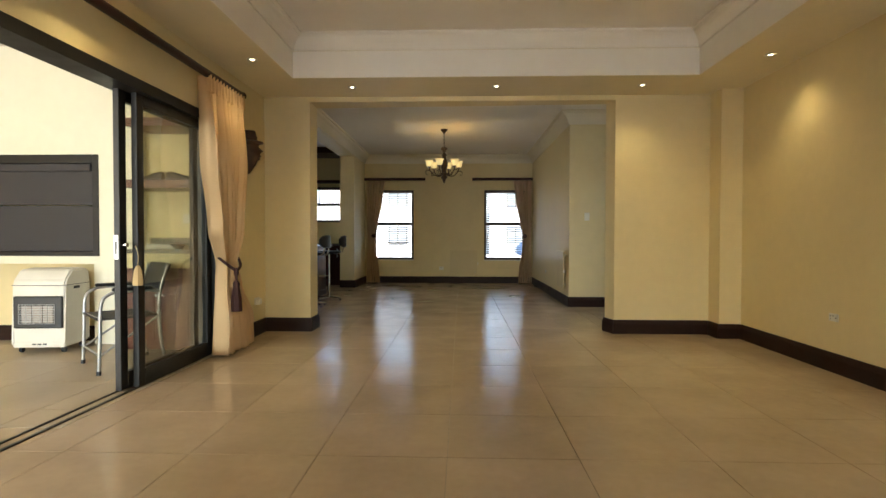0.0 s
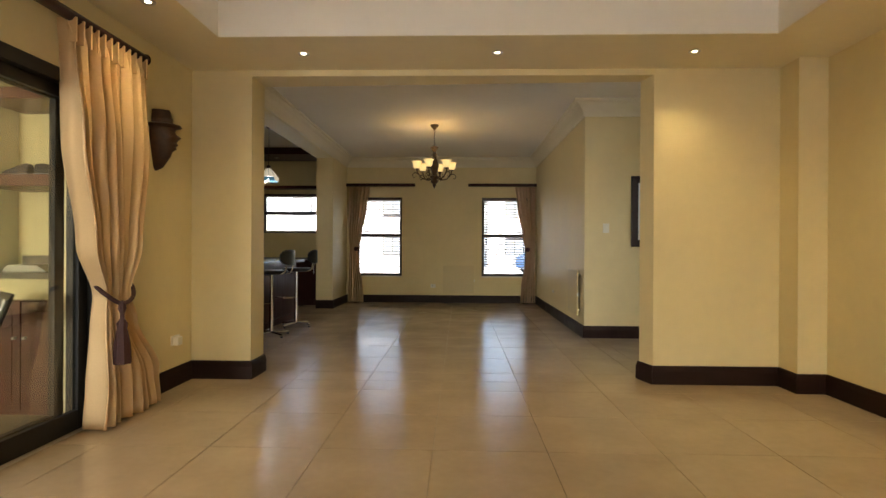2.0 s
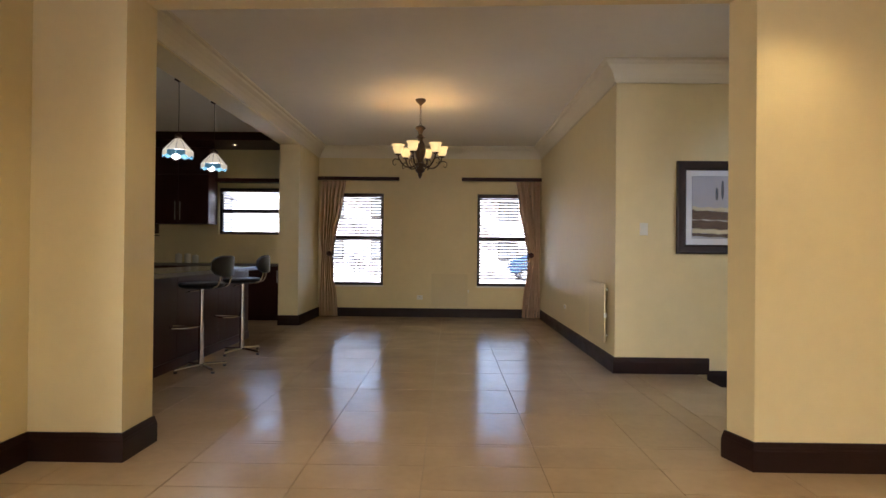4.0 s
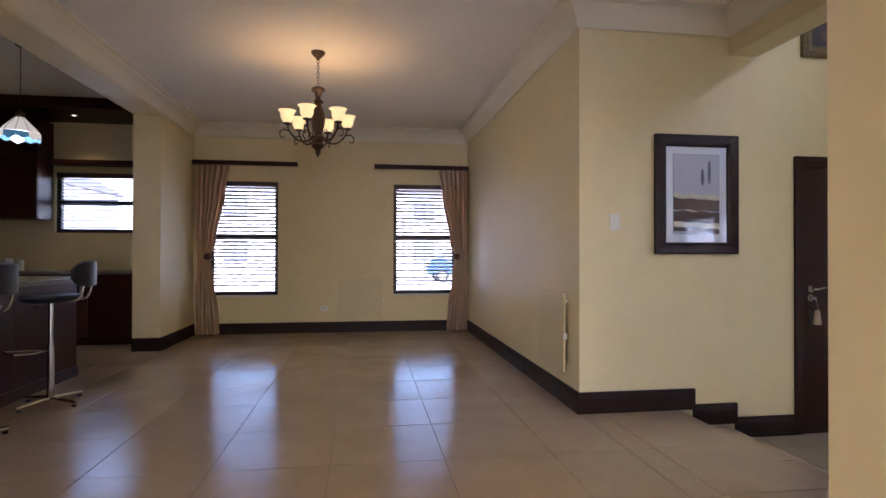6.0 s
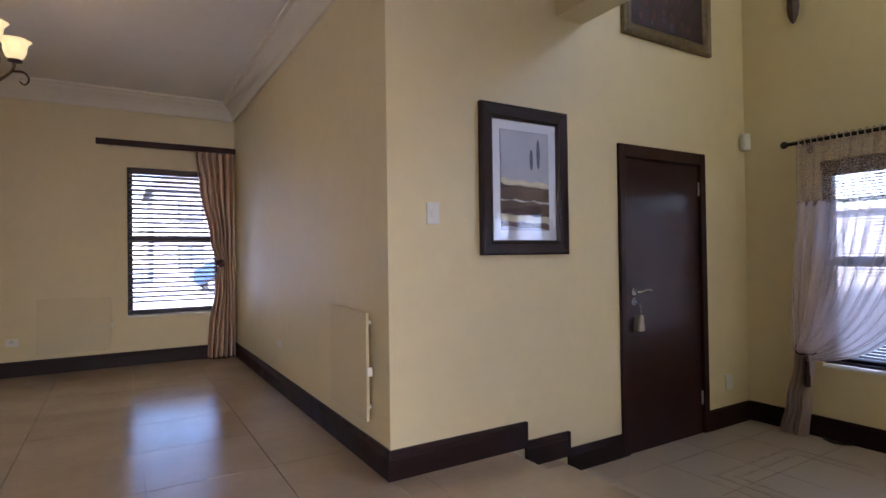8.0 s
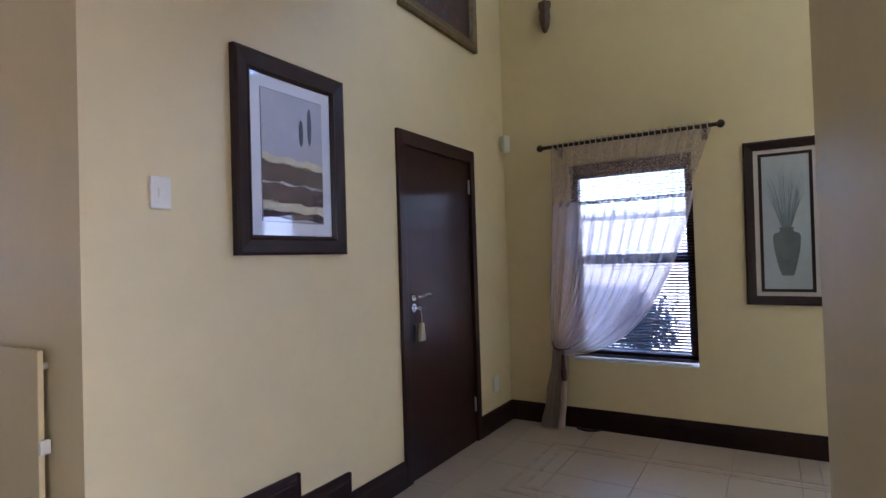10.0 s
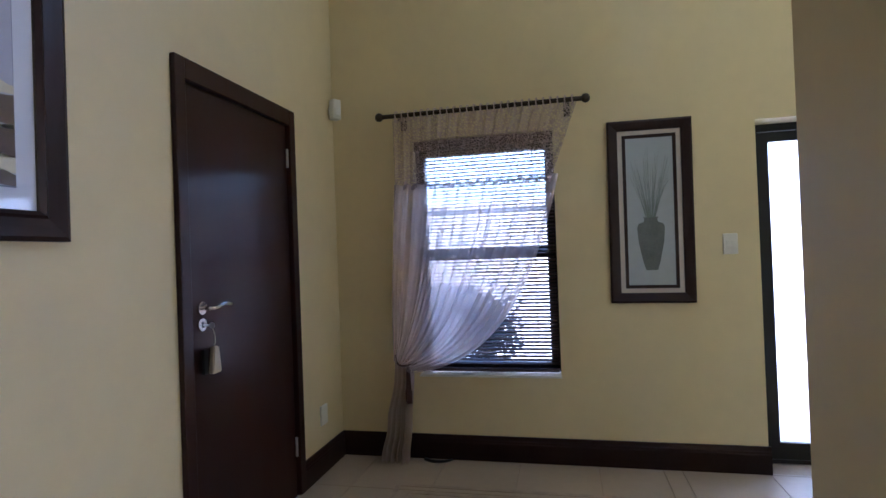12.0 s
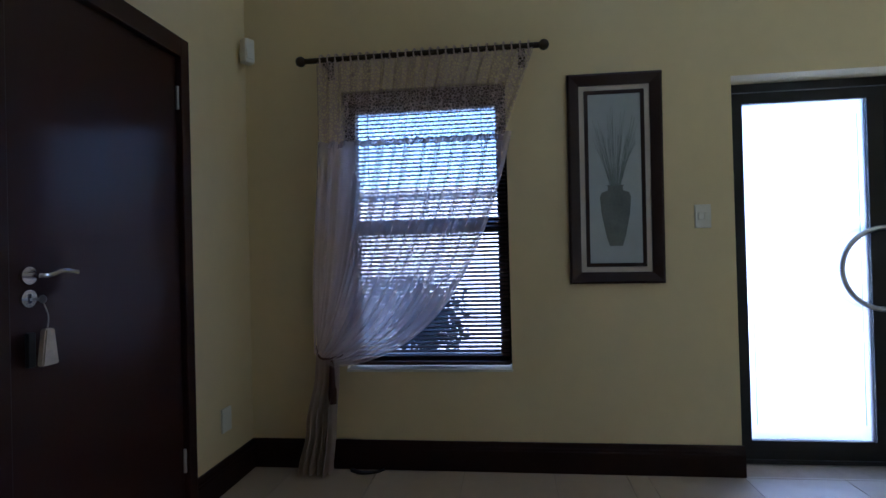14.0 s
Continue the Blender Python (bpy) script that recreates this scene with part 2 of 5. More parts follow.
# walls
bm = bmesh.new()
wall_with_holes(bm, "y", -3.0, YO0, XL - 0.22, XL, 0, 3.1, [(1.0, 4.845, 0, 2.06)])
structure("wall_west", bm, PAINT, "cream wall with wide sliding door opening")
# opening out of view, added for the rear fill lamp
bm = bmesh.new()
wall_with_holes(bm, "x", XL - 0.22, XR + 0.1, -3.2, -3.0, 0, 3.1, [(-0.6, 2.2, 0.0, 2.1)])
structure("wall_south", bm, PAINT, "plain cream wall with an unseen opening added for fill light")
# unseen slab, added to block the sun before the rear opening
structure("veranda_ceiling", box(-4.5, -6.4, 2.3, 4.0, -3.2, 2.45), PAINT, "unseen slab added to keep sun out of the rear opening")
structure("wall_east", box(XR, -3.0, HALL, XR + 0.05, YO0, HALLTOP), PAINT, "cream painted side wall")
structure("wall_nib", box(2.94, 5.80, 0, XR, YO0, SOFFIT), PAINT, "cream wall nib in the corner")
bm = bmesh.new()
bx(bm, -6.4, YO0, 0, OL, YO1, 3.1), prism(bm, ((OR, YO0), (XR + 0.05, YO0), (XR + 0.05, 6.31), (OR - 0.05, 6.22)), HALL, HALLTOP), prism(bm, ((OL, YO0), (OR, YO0), (OR - 0.05, 6.22), (OL, YO1)), 2.50, 3.1)
structure("wall_opening", bm, PAINT, "cream wall with a wide square opening")
bm = bmesh.new()
wall_with_holes(bm, "x", BEAM1, XD + 0.2, YE, YE + 0.24, 0, 3.1, [(-1.70, -0.785, 0.53, 2.11), (0.821, 1.735, 0.53, 2.11)])
structure("wall_north", bm, PAINT, "cream end wall with two tall windows")
structure("wall_dining_east", box(XD, YP + 0.2, 0, XD + 0.2, YE, 3.1), PAINT, "cream dining room side wall")
bm = bmesh.new()
wall_with_holes(bm, "x", XD, XE + 0.25, YP, YP + 0.2, HALL, HALLTOP, [(3.63, 4.477, HALL, 1.79)])
structure("wall_hall_north", bm, PAINT, "cream hall wall with a dark door")
bm = bmesh.new()
wall_with_holes(bm, "y", 5.95, YP, XE, XE + 0.25, HALL, HALLTOP, [(6.893, 7.757, 0.29, 1.765)])
wall_with_holes(bm, "y", 3.9, 5.95, XE, XE + 0.25, HALL, 2.2, [(4.10, 5.80, HALL, 1.722)])
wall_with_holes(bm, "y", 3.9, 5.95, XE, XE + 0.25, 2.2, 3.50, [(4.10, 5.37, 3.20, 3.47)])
# this upper opening is unseen, added only to hold the hall's fill lamp
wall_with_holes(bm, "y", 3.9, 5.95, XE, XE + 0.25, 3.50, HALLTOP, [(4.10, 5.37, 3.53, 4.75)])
structure("wall_hall_east", bm, PAINT, "cream hall wall with window and glass door")
# hidden board, added to stop daylight at the gap under the door
structure("wall_behind_door", box(3.4, YP + 0.32, HALL - 0.1, 4.6, YP + 0.4, 2.0), PAINT, "unseen board added behind the door to stop light")
structure("wall_hall_south", box(XR + 0.05, 3.7, HALL, XE + 0.25, 3.9, HALLTOP), PAINT, "plain cream hall wall")
structure("pillar", box(BEAM0, 11.25, 0, BEAM1, YE, 3.1), PAINT, "cream pillar between kitchen and dining room")
structure("beam_kitchen", box(BEAM0, YO1, 2.70, BEAM1, 11.25, 3.1), PAINT, "cream ceiling beam")
structure("beam_hall", box(3.06, 6.345, 2.58, 3.28, YP, HALLTOP), PAINT, "cream beam and upper wall over the steps")
bm = bmesh.new()
wall_with_holes(bm, "x", -6.4, BEAM0, KY, KY + 0.24, 0, 3.1, [(-3.58, -2.30, 1.38, 2.17), (-5.43, -4.63, 1.38, 2.09)])
structure("wall_kitchen_north", bm, PAINT, "beige kitchen wall with two windows")
structure("wall_kitchen_west", box(-6.6, YO0, 0, -6.4, KY + 0.24, 3.1), PAINT, "plain kitchen wall")

# floors
bm = bmesh.new()
bx(bm, -6.6, -3.2, -0.30, OR, 12.69, -0.006), bx(bm, OR, -3.2, -0.30, XR, YO0, -0.006), bx(bm, OR, 6.2, -0.30, 2.655, YP, -0.006)
structure("floor", bm, GROUT, "grouted bed under the beige floor tiles")
structure("step_bed", box(2.655, YO1, -0.30, 2.99, YP, STEP1 - 0.006), GROUT, "step down to the hall")
structure("floor_hall", box(2.99, 3.9, -0.40, XE + 0.25, YP, HALL - 0.006), PALEGROUT, "grouted bed under the hall floor")
structure("ground", box(-90, -60, -0.60, 90, 120, -0.31), mat("pale_paving", (0.42, 0.415, 0.41), 0.8, var=0.2, scale=2.0), "pale paved ground outside")

# ceilings
bm = bmesh.new()
bx(bm, XL, 5.34, SOFFIT, XR, YO0, 3.12), bx(bm, XL, -3.0, SOFFIT, -1.32, 5.34, 3.12), bx(bm, 2.52, -3.0, SOFFIT, XR, 5.34, 3.12)
bx(bm, -1.32, -3.0, SOFFIT, 2.52, -2.3, 3.12)
structure("ceiling_soffit", bm, CREAM, "cream dropped ceiling edge")
structure("ceiling_tray", box(-1.32, -2.3, TRAY, 2.52, 5.34, 3.12), WHITE, "white raised tray ceiling")
structure("ceiling_dining", box(BEAM1, YO1, DINE, 3.06, YE, 3.12), WHITE, "white dining room ceiling")
structure("ceiling_kitchen", box(-6.4, YO1, KIT, BEAM0, KY, 3.12), WHITE, "white kitchen ceiling")
structure("ceiling_hall", box(3.06, 3.7, HALLTOP, XE + 0.25, YP + 0.2, HALLTOP + 0.1), WHITE, "white high hall ceiling")

# ---- mouldings and skirting ----


def run_profile(bm, p, q, out, profile, m0=0, m1=0):
    """Sweeps a section (distance from the wall, height) from p to q; out points away from the wall.
    m0, m1: mitres at the ends, 1 round an outer corner, -1 into an inner one."""
    p, q, out = Vector(p), Vector(q), Vector(out)
    w = (q - p).normalized()
    ra = [bm.verts.new(p + out * d - w * m0 * d + Vector((0, 0, h))) for d, h in profile]
    rb = [bm.verts.new(q + out * d + w * m1 * d + Vector((0, 0, h))) for d, h in profile]
    n = len(profile)
    for i in range(n):
        bm.faces.new((ra[i], ra[(i + 1) % n], rb[(i + 1) % n], rb[i]))
    bm.faces.new(ra[::-1]), bm.faces.new(rb)


SK = [(0.0, 0.0), (0.020, 0.0), (0.020, 0.105), (0.017, 0.112), (0.017, 0.120), (0.013, 0.128), (0.010, 0.149), (0.0, 0.149)]


def skirting(runs, label="dark stained wooden skirting board"):
    bm = bmesh.new()
    for p, q, out, m0, m1 in runs:
        run_profile(bm, p, q, out, SK, m0, m1)
    return structure("baseboard", bm, SKIRT, label)


E_, W_, N_, S_ = (1, 0, 0), (-1, 0, 0), (0, 1, 0), (0, -1, 0)
skirting([((XL, 4.91, 0), (XL, YO0, 0), E_, 0, -1), ((XL, YO0, 0), (OL, YO0, 0), S_, -1, 1), ((OL, YO0, 0), (OL, YO1, 0), E_, 1, 1)])
skirting([((OR, YO0, 0), (2.94, YO0, 0), S_, 1, -1), ((OR, YO0, 0), (OR - 0.05, 6.22, 0), (-0.963, -0.27, 0), 1, 1), ((2.94, YO0, 0), (2.94, 5.80, 0), W_, -1, 1),
          ((2.94, 5.80, 0), (XR, 5.80, 0), S_, 1, -1), ((XR, 5.80, 0), (XR, -3.0, 0), W_, -1, -1), ((XR, -3.0, 0), (XL, -3.0, 0), N_, -1, -1), ((XL, -3, 0), (XL, 0.95, 0), E_, -1, 0)])
skirting([((BEAM1, YE, 0), (XD, YE, 0), S_, -1, -1), ((XD, YE, 0), (XD, YP, 0), W_, -1, 1), ((XD, YP, 0), (2.764, YP, 0), S_, 1, 0)])
skirting([((2.774, YP, STEP1), (3.098, YP, STEP1), S_, 0, 0)])
skirting([((3.108, YP, HALL), (3.584, YP, HALL), S_, 0, 0), ((4.523, YP, HALL), (XE, YP, HALL), S_, 0, -1), ((XE, YP, HALL), (XE, 5.79, HALL), W_, -1, 0)])
skirting([((BEAM1, YE, 0), (BEAM1, 11.25, 0), E_, -1, 1), ((BEAM1, 11.25, 0), (BEAM0, 11.25, 0), S_, 1, 0)])
bm = bmesh.new()
bx(bm, 2.764, YP - 0.022, STEP1, 2.774, YP, 0.149), bx(bm, 3.098, YP - 0.022, HALL, 3.108, YP, STEP1 + 0.149)
structure("baseboard_return", bm, SKIRT, "stepped end of the dark skirting board")

COVE = [(0.0, 0.0), (0.0, -0.19), (0.022, -0.19), (0.030, -0.155), (0.048, -0.115), (0.078, -0.078), (0.115, -0.050), (0.122, -0.030), (0.150, -0.022), (0.150, 0.0)]


def coving(runs, label):
    bm = bmesh.new()
    for p, q, out, m0, m1 in runs:
        run_profile(bm, p, q, out, COVE, m0, m1)
    return structure("trim", bm, COVING, label)


coving([((BEAM1, YE, DINE), (XD, YE, DINE), S_, -1, -1), ((XD, YE, DINE), (XD, YP, DINE), W_, -1, 1), ((XD, YP, DINE), (3.06, YP, DINE), S_, 1, -1),
        ((3.06, YP, DINE), (3.06, 6.33, DINE), W_, -1, 0), ((BEAM1, YO1, DINE), (BEAM1, YE, DINE), E_, -1, -1), ((OL, YO1, DINE), (BEAM1, YO1, DINE), N_, 0, -1)], "white moulded coving under the dining ceiling")
bm = bmesh.new()
for p, q, o in [((-1.32, 5.34, TRAY), (2.52, 5.34, TRAY), S_), ((2.52, 5.34, TRAY), (2.52, -2.3, TRAY), W_), ((-1.32, 5.34, TRAY), (-1.32, -2.3, TRAY), E_), ((-1.32, -2.3, TRAY), (2.52, -2.3, TRAY), N_)]:
    run_profile(bm, p, q, o, [(d * 0.8, h * 0.75) for d, h in COVE], -1, -1)
    run_profile(bm, Vector(p) - Vector((0, 0, TRAY - SOFFIT - 0.002)), Vector(q) - Vector((0, 0, TRAY - SOFFIT - 0.002)), o, [(0, 0), (0.006, 0), (0.006, TRAY - SOFFIT - 0.15), (0, TRAY - SOFFIT - 0.15)])
structure("trim", bm, WHITE, "white moulded edge of the tray ceiling")


# ---- windows of the end wall ----


def window(x0, x1, z0, z1, y, mid, name, d=1):
    """A window in a wall along x; frame 0.05 thick at y."""
    w = tagged(new(name), "dark framed casement window with sill", kind="structure")
    bm = bmesh.new()
    f = 0.05
    bx(bm, x0, y, z0, x0 + f, y + 0.06, z1), bx(bm, x1 - f, y, z0, x1, y + 0.06, z1)
    bx(bm, x0 + f, y, z1 - f, x1 - f, y + 0.06, z1), bx(bm, x0 + f, y, z0, x1 - f, y + 0.06, z0 + f), bx(bm, x0 + f, y, mid - 0.03, x1 - f, y + 0.06, mid + 0.03)
    part("window_frame", bm, BRONZE, w)
    for a, b in ((z0 + f, mid - 0.03), (mid + 0.03, z1 - f)):
        p = part("pane", box(x0 + f, y + 0.028, a, x1 - f, y + 0.034, b), GLASS, w)
        p.visible_shadow = False
    return w




def blind(name, m, width, height, pitch, tilt, label, depth=0.045, wood=BLIND):
    """A slatted blind that hangs from its top rail; local x along the rail, y into the room."""
    b = thing(name, m, label, "blind")
    part("head_rail", box(-width / 2, -0.03, -0.06, width / 2, 0.03, 0, 0.004), BLIND, b)
    part("bottom_rail", box(-width / 2, -0.022, -height, width / 2, 0.022, -height + 0.018, 0.003), BLIND, b)
    bm = box(-width / 2, -depth / 2, -0.002, width / 2, depth / 2, 0.002)
    me = bpy.data.meshes.new("slat")
    bm.to_mesh(me), bm.free()
    me.materials.append(wood)
    n = int((height - 0.09) / pitch)
    for i in range(n):
        s = new("slat", me)
        s.parent = b
        s.matrix_basis = pose(0, 0, -0.08 - i * pitch, tilt + 1.5 * math.sin(i * 2.3))
    for x in (-width * 0.36, width * 0.36):
        bm = bmesh.new()
        bx(bm, x - 0.002, -0.024, -height, x + 0.002, -0.021, -0.06)
        part("ladder_cord", bm, BLIND, b)
    return b


for i, (a, b) in enumerate(((-1.70, -0.785), (0.821, 1.735))):
    window(a, b, 0.53, 2.11, YE + 0.05, 1.335, "window_%d" % (i + 1))
    blind("venetian_blind", pose((a + b) / 2, YE + 0.02, 2.10, 0, 0, 180), b - a - 0.03, 1.53, 0.050, 27, "open brown wooden venetian blind in a tall window", wood=SLATWOOD)
    tagged(part("window_sill", box(a, YE - 0.012, 0.51, b, YE + 0.05, 0.534, 0.003), PLASTIC, bpy.data.objects["window_%d" % (i + 1)]), "white sill")
window(-3.58, -2.30, 1.38, 2.17, KY + 0.05, 1.775, "window_3")
window(-5.43, -4.63, 1.38, 2.09, KY + 0.05, 1.74, "window_4")

# ---- living room ----


def sliding_leaf(name, x, y0, y1, z1, lock):
    leaf = thing(name, pose(x, y0, 0), "dark bronze aluminium sliding glass door leaf, pushed open", "sliding door", "leaves of the sliding door")
    w = y1 - y0
    s = 0.075
    part("stile", box(-0.02, 0, 0.008, 0.02, s, z1, 0.003), BRONZE, leaf)
    part("stile", box(-0.02, w - s, 0.008, 0.02, w, z1, 0.003), BRONZE, leaf)
    part("bottom_rail", box(-0.02, s, 0.008, 0.02, w - s, 0.12, 0.003), BRONZE, leaf)
    part("top_rail", box(-0.02, s, z1 - 0.07, 0.02, w - s, z1, 0.003), BRONZE, leaf)
    g = part("pane", box(-0.003, s, 0.12, 0.003, w - s, z1 - 0.07), TINTED, leaf)
    g.visible_shadow = False
    if lock:
        lk = part("lock", box(-0.018, -0.005, 0.88, 0.012, 0.004, 1.04, 0.002), STEEL, leaf, "steel hook lock plate")
        part("keyhole", box(-0.010, -0.007, 0.91, 0.004, -0.0045, 1.00, 0.001), BLACK, lk)
        bm = bmesh.new()
        cyl(bm, (0.02, 0.035, 0.975), (0.05, 0.035, 0.975), 0.016)
        part("cylinder", bm, CHROME, leaf)
    return leaf


sliding_leaf("sliding_door", -1.965, 3.67, 4.72, 2.00, True)
sliding_leaf("sliding_door", -1.905, 3.77, 4.835, 2.00, False)
bm = bmesh.new()
bx(bm, -2.02, 1.0, 2.00, XL + 0.012, 4.905, 2.075), bx(bm, -2.02, 4.835, 0, XL + 0.012, 4.905, 2.0), bx(bm, -2.02, 0.95, 0, XL + 0.012, 1.0, 2.075)
bx(bm, -1.990, 1.0, -0.004, -1.975, 4.835, 0.007), bx(bm, -1.915, 1.0, -0.004, -1.895, 4.835, 0.007)
structure("door_frame", bm, BRONZE, "dark bronze sliding door frame and track")
tag = thing("key_tassel", pose(-1.895, 3.71, 0.97), "pale straw key tassel hanging from the door lock", "key ring")
bm = bmesh.new()
tube(bm, smooth_path([(0.03, 0, 0), (0.045, 0.004, -0.06), (0.04, 0.008, -0.13)]), 0.003)
part("cord", bm, mat("straw_cord", (0.45, 0.34, 0.18), 0.8), tag)
bm = bmesh.new()
lathe(bm, [(0.001, -0.13), (0.012, -0.135), (0.026, -0.17), (0.034, -0.25), (0.030, -0.265), (0.001, -0.265)], 12, (0.04, 0.008, 0), 0.08, 6)
part("tassel", bm, mat("straw", (0.50, 0.37, 0.19), 0.85, bump=0.5, bump_scale=200), tag, soft=True)


def drape(bm, rows, folds, depth, n=150, seed=0, sharp=1.0):
    """A pleated cloth: rows of (height, left edge, right edge, depth factor) from the top down; u along the rail, v out of the wall."""
    rnd = random.Random(seed)
    ph = [rnd.uniform(-0.6, 0.6) for _ in range(12)]
    grid = []
    fine = []
    for (z0, a0, b0, d0), (z1, a1, b1, d1) in zip(rows, rows[1:]):
        k = max(2, int(abs(z0 - z1) / 0.04))
        for j in range(k):
            t = j / k
            t = t * t * (3 - 2 * t) if len(rows) > 2 else t
            fine.append((z0 + (z1 - z0) * j / k, a0 + (a1 - a0) * t, b0 + (b1 - b0) * t, d0 + (d1 - d0) * t))
    fine.append(rows[-1])
    for z, a, b, d in fine:
        line = []
        for i in range(n + 1):
            s = i / n
            w = 2 * math.pi * folds * s + ph[int(s * 11)] * 0.5 + 0.5 * math.sin(3 * z + 5 * s)
            v = math.cos(w)
            v = math.copysign(abs(v) ** sharp, v) + 0.25 * math.sin(2.3 * w + 1.5 * z)
            line.append(bm.verts.new((a + (b - a) * (s + 0.012 * math.sin(2 * w)), -depth * d * (1 + v) * 0.5, z)))
        grid.append(line)
    for p, q in zip(grid, grid[1:]):
        for i in range(n):
            bm.faces.new((p[i], p[i + 1], q[i + 1], q[i]))


def thick(ob, d=0.004):
    m = ob.modifiers.new("thickness", "SOLIDIFY")
    m.thickness = d
    return ob


SATIN = cloth("gold_satin", (0.76, 0.525, 0.29), 0.18, sheen=0.18)
TAUPE = cloth("taupe_cloth", (0.83, 0.65, 0.48), 0.45)
SHEER = cloth("sheer_voile", (0.82, 0.71, 0.70), 0.62, open_weave=0.50)
LACE = cloth("lace", (0.60, 0.48, 0.44), 0.3, lace=70)
MAROON = mat("maroon_cord", (0.050, 0.014, 0.012), 0.7, bump=0.6, bump_scale=300)


def rod(name, m, length, r, material, label, finial=True, brackets=(0.1, 0.9)):
    """A rail along local x, held off the wall at local y = 0 (the rail runs at y = -0.1)."""
    t = thing(name, m, label, "curtain rod")
    bm = bmesh.new()
    cyl(bm, (0, -0.10, 0), (length, -0.10, 0), r, n=16)
    part("pole", bm, material, t, soft=True)
    for x, s in ((0, -1), (length, 1)):
        bm = bmesh.new()
        if finial:
            bmesh.ops.create_uvsphere(bm, u_segments=14, v_segments=10, radius=r * 1.9, matrix=Matrix.Translation((x + s * r * 1.6, -0.10, 0)))
        else:
            cyl(bm, (x, -0.10, 0), (x + s * 0.02, -0.10, 0), r * 1.25, r * 0.9)
        part("finial", bm, material, t, soft=True)
    for k in brackets:
        bm = bmesh.new()
        bx(bm, length * k - 0.012, -0.10, -r - 0.012, length * k + 0.012, 0, -r + 0.004, 0.002)
        bx(bm, length * k - 0.018, -0.012, -r - 0.06, length * k + 0.018, 0, r + 0.02, 0.002)
        part("bracket", bm, material, t)
    return t


# the wall faces east: local x runs along +y, local -y points into the room
rod("curtain_rod", pose(XL, 0.6, 2.345, 0, 0, 90), 4.60, 0.032, DARKWOOD, "long dark wooden curtain pole above the sliding door", False, (0.02, 0.5, 0.985))
cur = thing("curtain", pose(XL + 0.02, 4.86, 0, 0, 0, 90), "gold satin curtain gathered by a maroon tasselled tieback", "curtain")
bm = bmesh.new()
drape(bm, [(2.335, -0.38, 0.30, 0.55), (2.20, -0.36, 0.30, 0.75), (1.70, -0.36, 0.27, 1.0), (1.10, -0.24, 0.22, 0.9), (0.79, -0.08, 0.15, 0.65), (0.62, -0.11, 0.20, 0.75), (0.25, -0.15, 0.40, 1.0), (0.02, -0.17, 0.46, 1.0)], 7, 0.15, 170, 3)
thick(part("cloth", bm, SATIN, cur, soft=True))
for i in range(12):
    u = -0.36 + 0.06 * i
    part("pleat", box(u - 0.006, -0.118, 2.20, u + 0.006, -0.075, 2.335, 0.002), SATIN, cur)
tb = thing("tieback", pose(XL + 0.02, 4.86, 0.78, 0, 0, 90), "twisted maroon rope tieback with a tassel round the curtain", "tieback")
bm = bmesh.new()
tube(bm, smooth_path([(0.19, 0.0, 0.12), (0.17, -0.10, 0.06), (0.08, -0.160, -0.01), (-0.03, -0.160, -0.035), (-0.10, -0.10, 0.03), (-0.07, -0.01, 0.09)], 8), 0.013)
part("rope", bm, MAROON, tb, soft=True)
bm = bmesh.new()
lathe(bm, [(0.004, 0.02), (0.018, 0.0), (0.022, -0.03), (0.012, -0.06), (0.012, -0.09), (0.030, -0.12), (0.026, -0.15), (0.044, -0.24), (0.050, -0.36), (0.0, -0.36)], 16, (-0.045, -0.175, -0.035), 0.07, 8)
part("tassel", bm, MAROON, tb, "maroon fringe tassel", soft=True)

# carved wall sculpture: one plain shape
bm = bmesh.new()
rows = [(0.001, 0.001, 0.440), (0.046, 0.100, 0.440), (0.050, 0.106, 0.425), (0.052, 0.110, 0.386), (0.056, 0.116, 0.378), (0.056, 0.116, 0.368), (0.053, 0.112, 0.360), (0.055, 0.115, 0.345), (0.096, 0.165, 0.332), (0.100, 0.178, 0.316),
        (0.085, 0.140, 0.306), (0.078, 0.132, 0.285), (0.080, 0.150, 0.262), (0.076, 0.176, 0.240), (0.074, 0.150, 0.222), (0.070, 0.138, 0.205), (0.066, 0.152, 0.188), (0.062, 0.136, 0.174), (0.058, 0.144, 0.158), (0.052, 0.118, 0.138), (0.046, 0.108, 0.105), (0.036, 0.075, 0.060), (0.024, 0.050, 0.020), (0.004, 0.012, 0.0)]
rings = [[bm.verts.new((hw * math.cos(q) + 0.15 * d * math.sin(q), -d * math.sin(q) * (1 + 0.03 * math.sin(40 * z)), z)) for q in [math.pi * k / 15 for k in range(16)]] for hw, d, z in rows]
for p, q in zip(rings, rings[1:]):
    for i in range(15):
        bm.faces.new((p[i], p[i + 1], q[i + 1], q[i]))
    bm.faces.new((p[15], p[0], q[0], q[15]))
bm.faces.new(rings[-1][::-1])
mask = part("wall_carving", bm, mat("dark_carved_wood", (0.050, 0.022, 0.011), 0.45, var=0.5, scale=25, bump=0.5, bump_scale=60), None, soft=True)
mask.matrix_world = pose(XL, 5.50, 1.645, 0, 0, 90)
tagged(mask, "dark carved wooden ornament on the cream wall", "wall ornament")


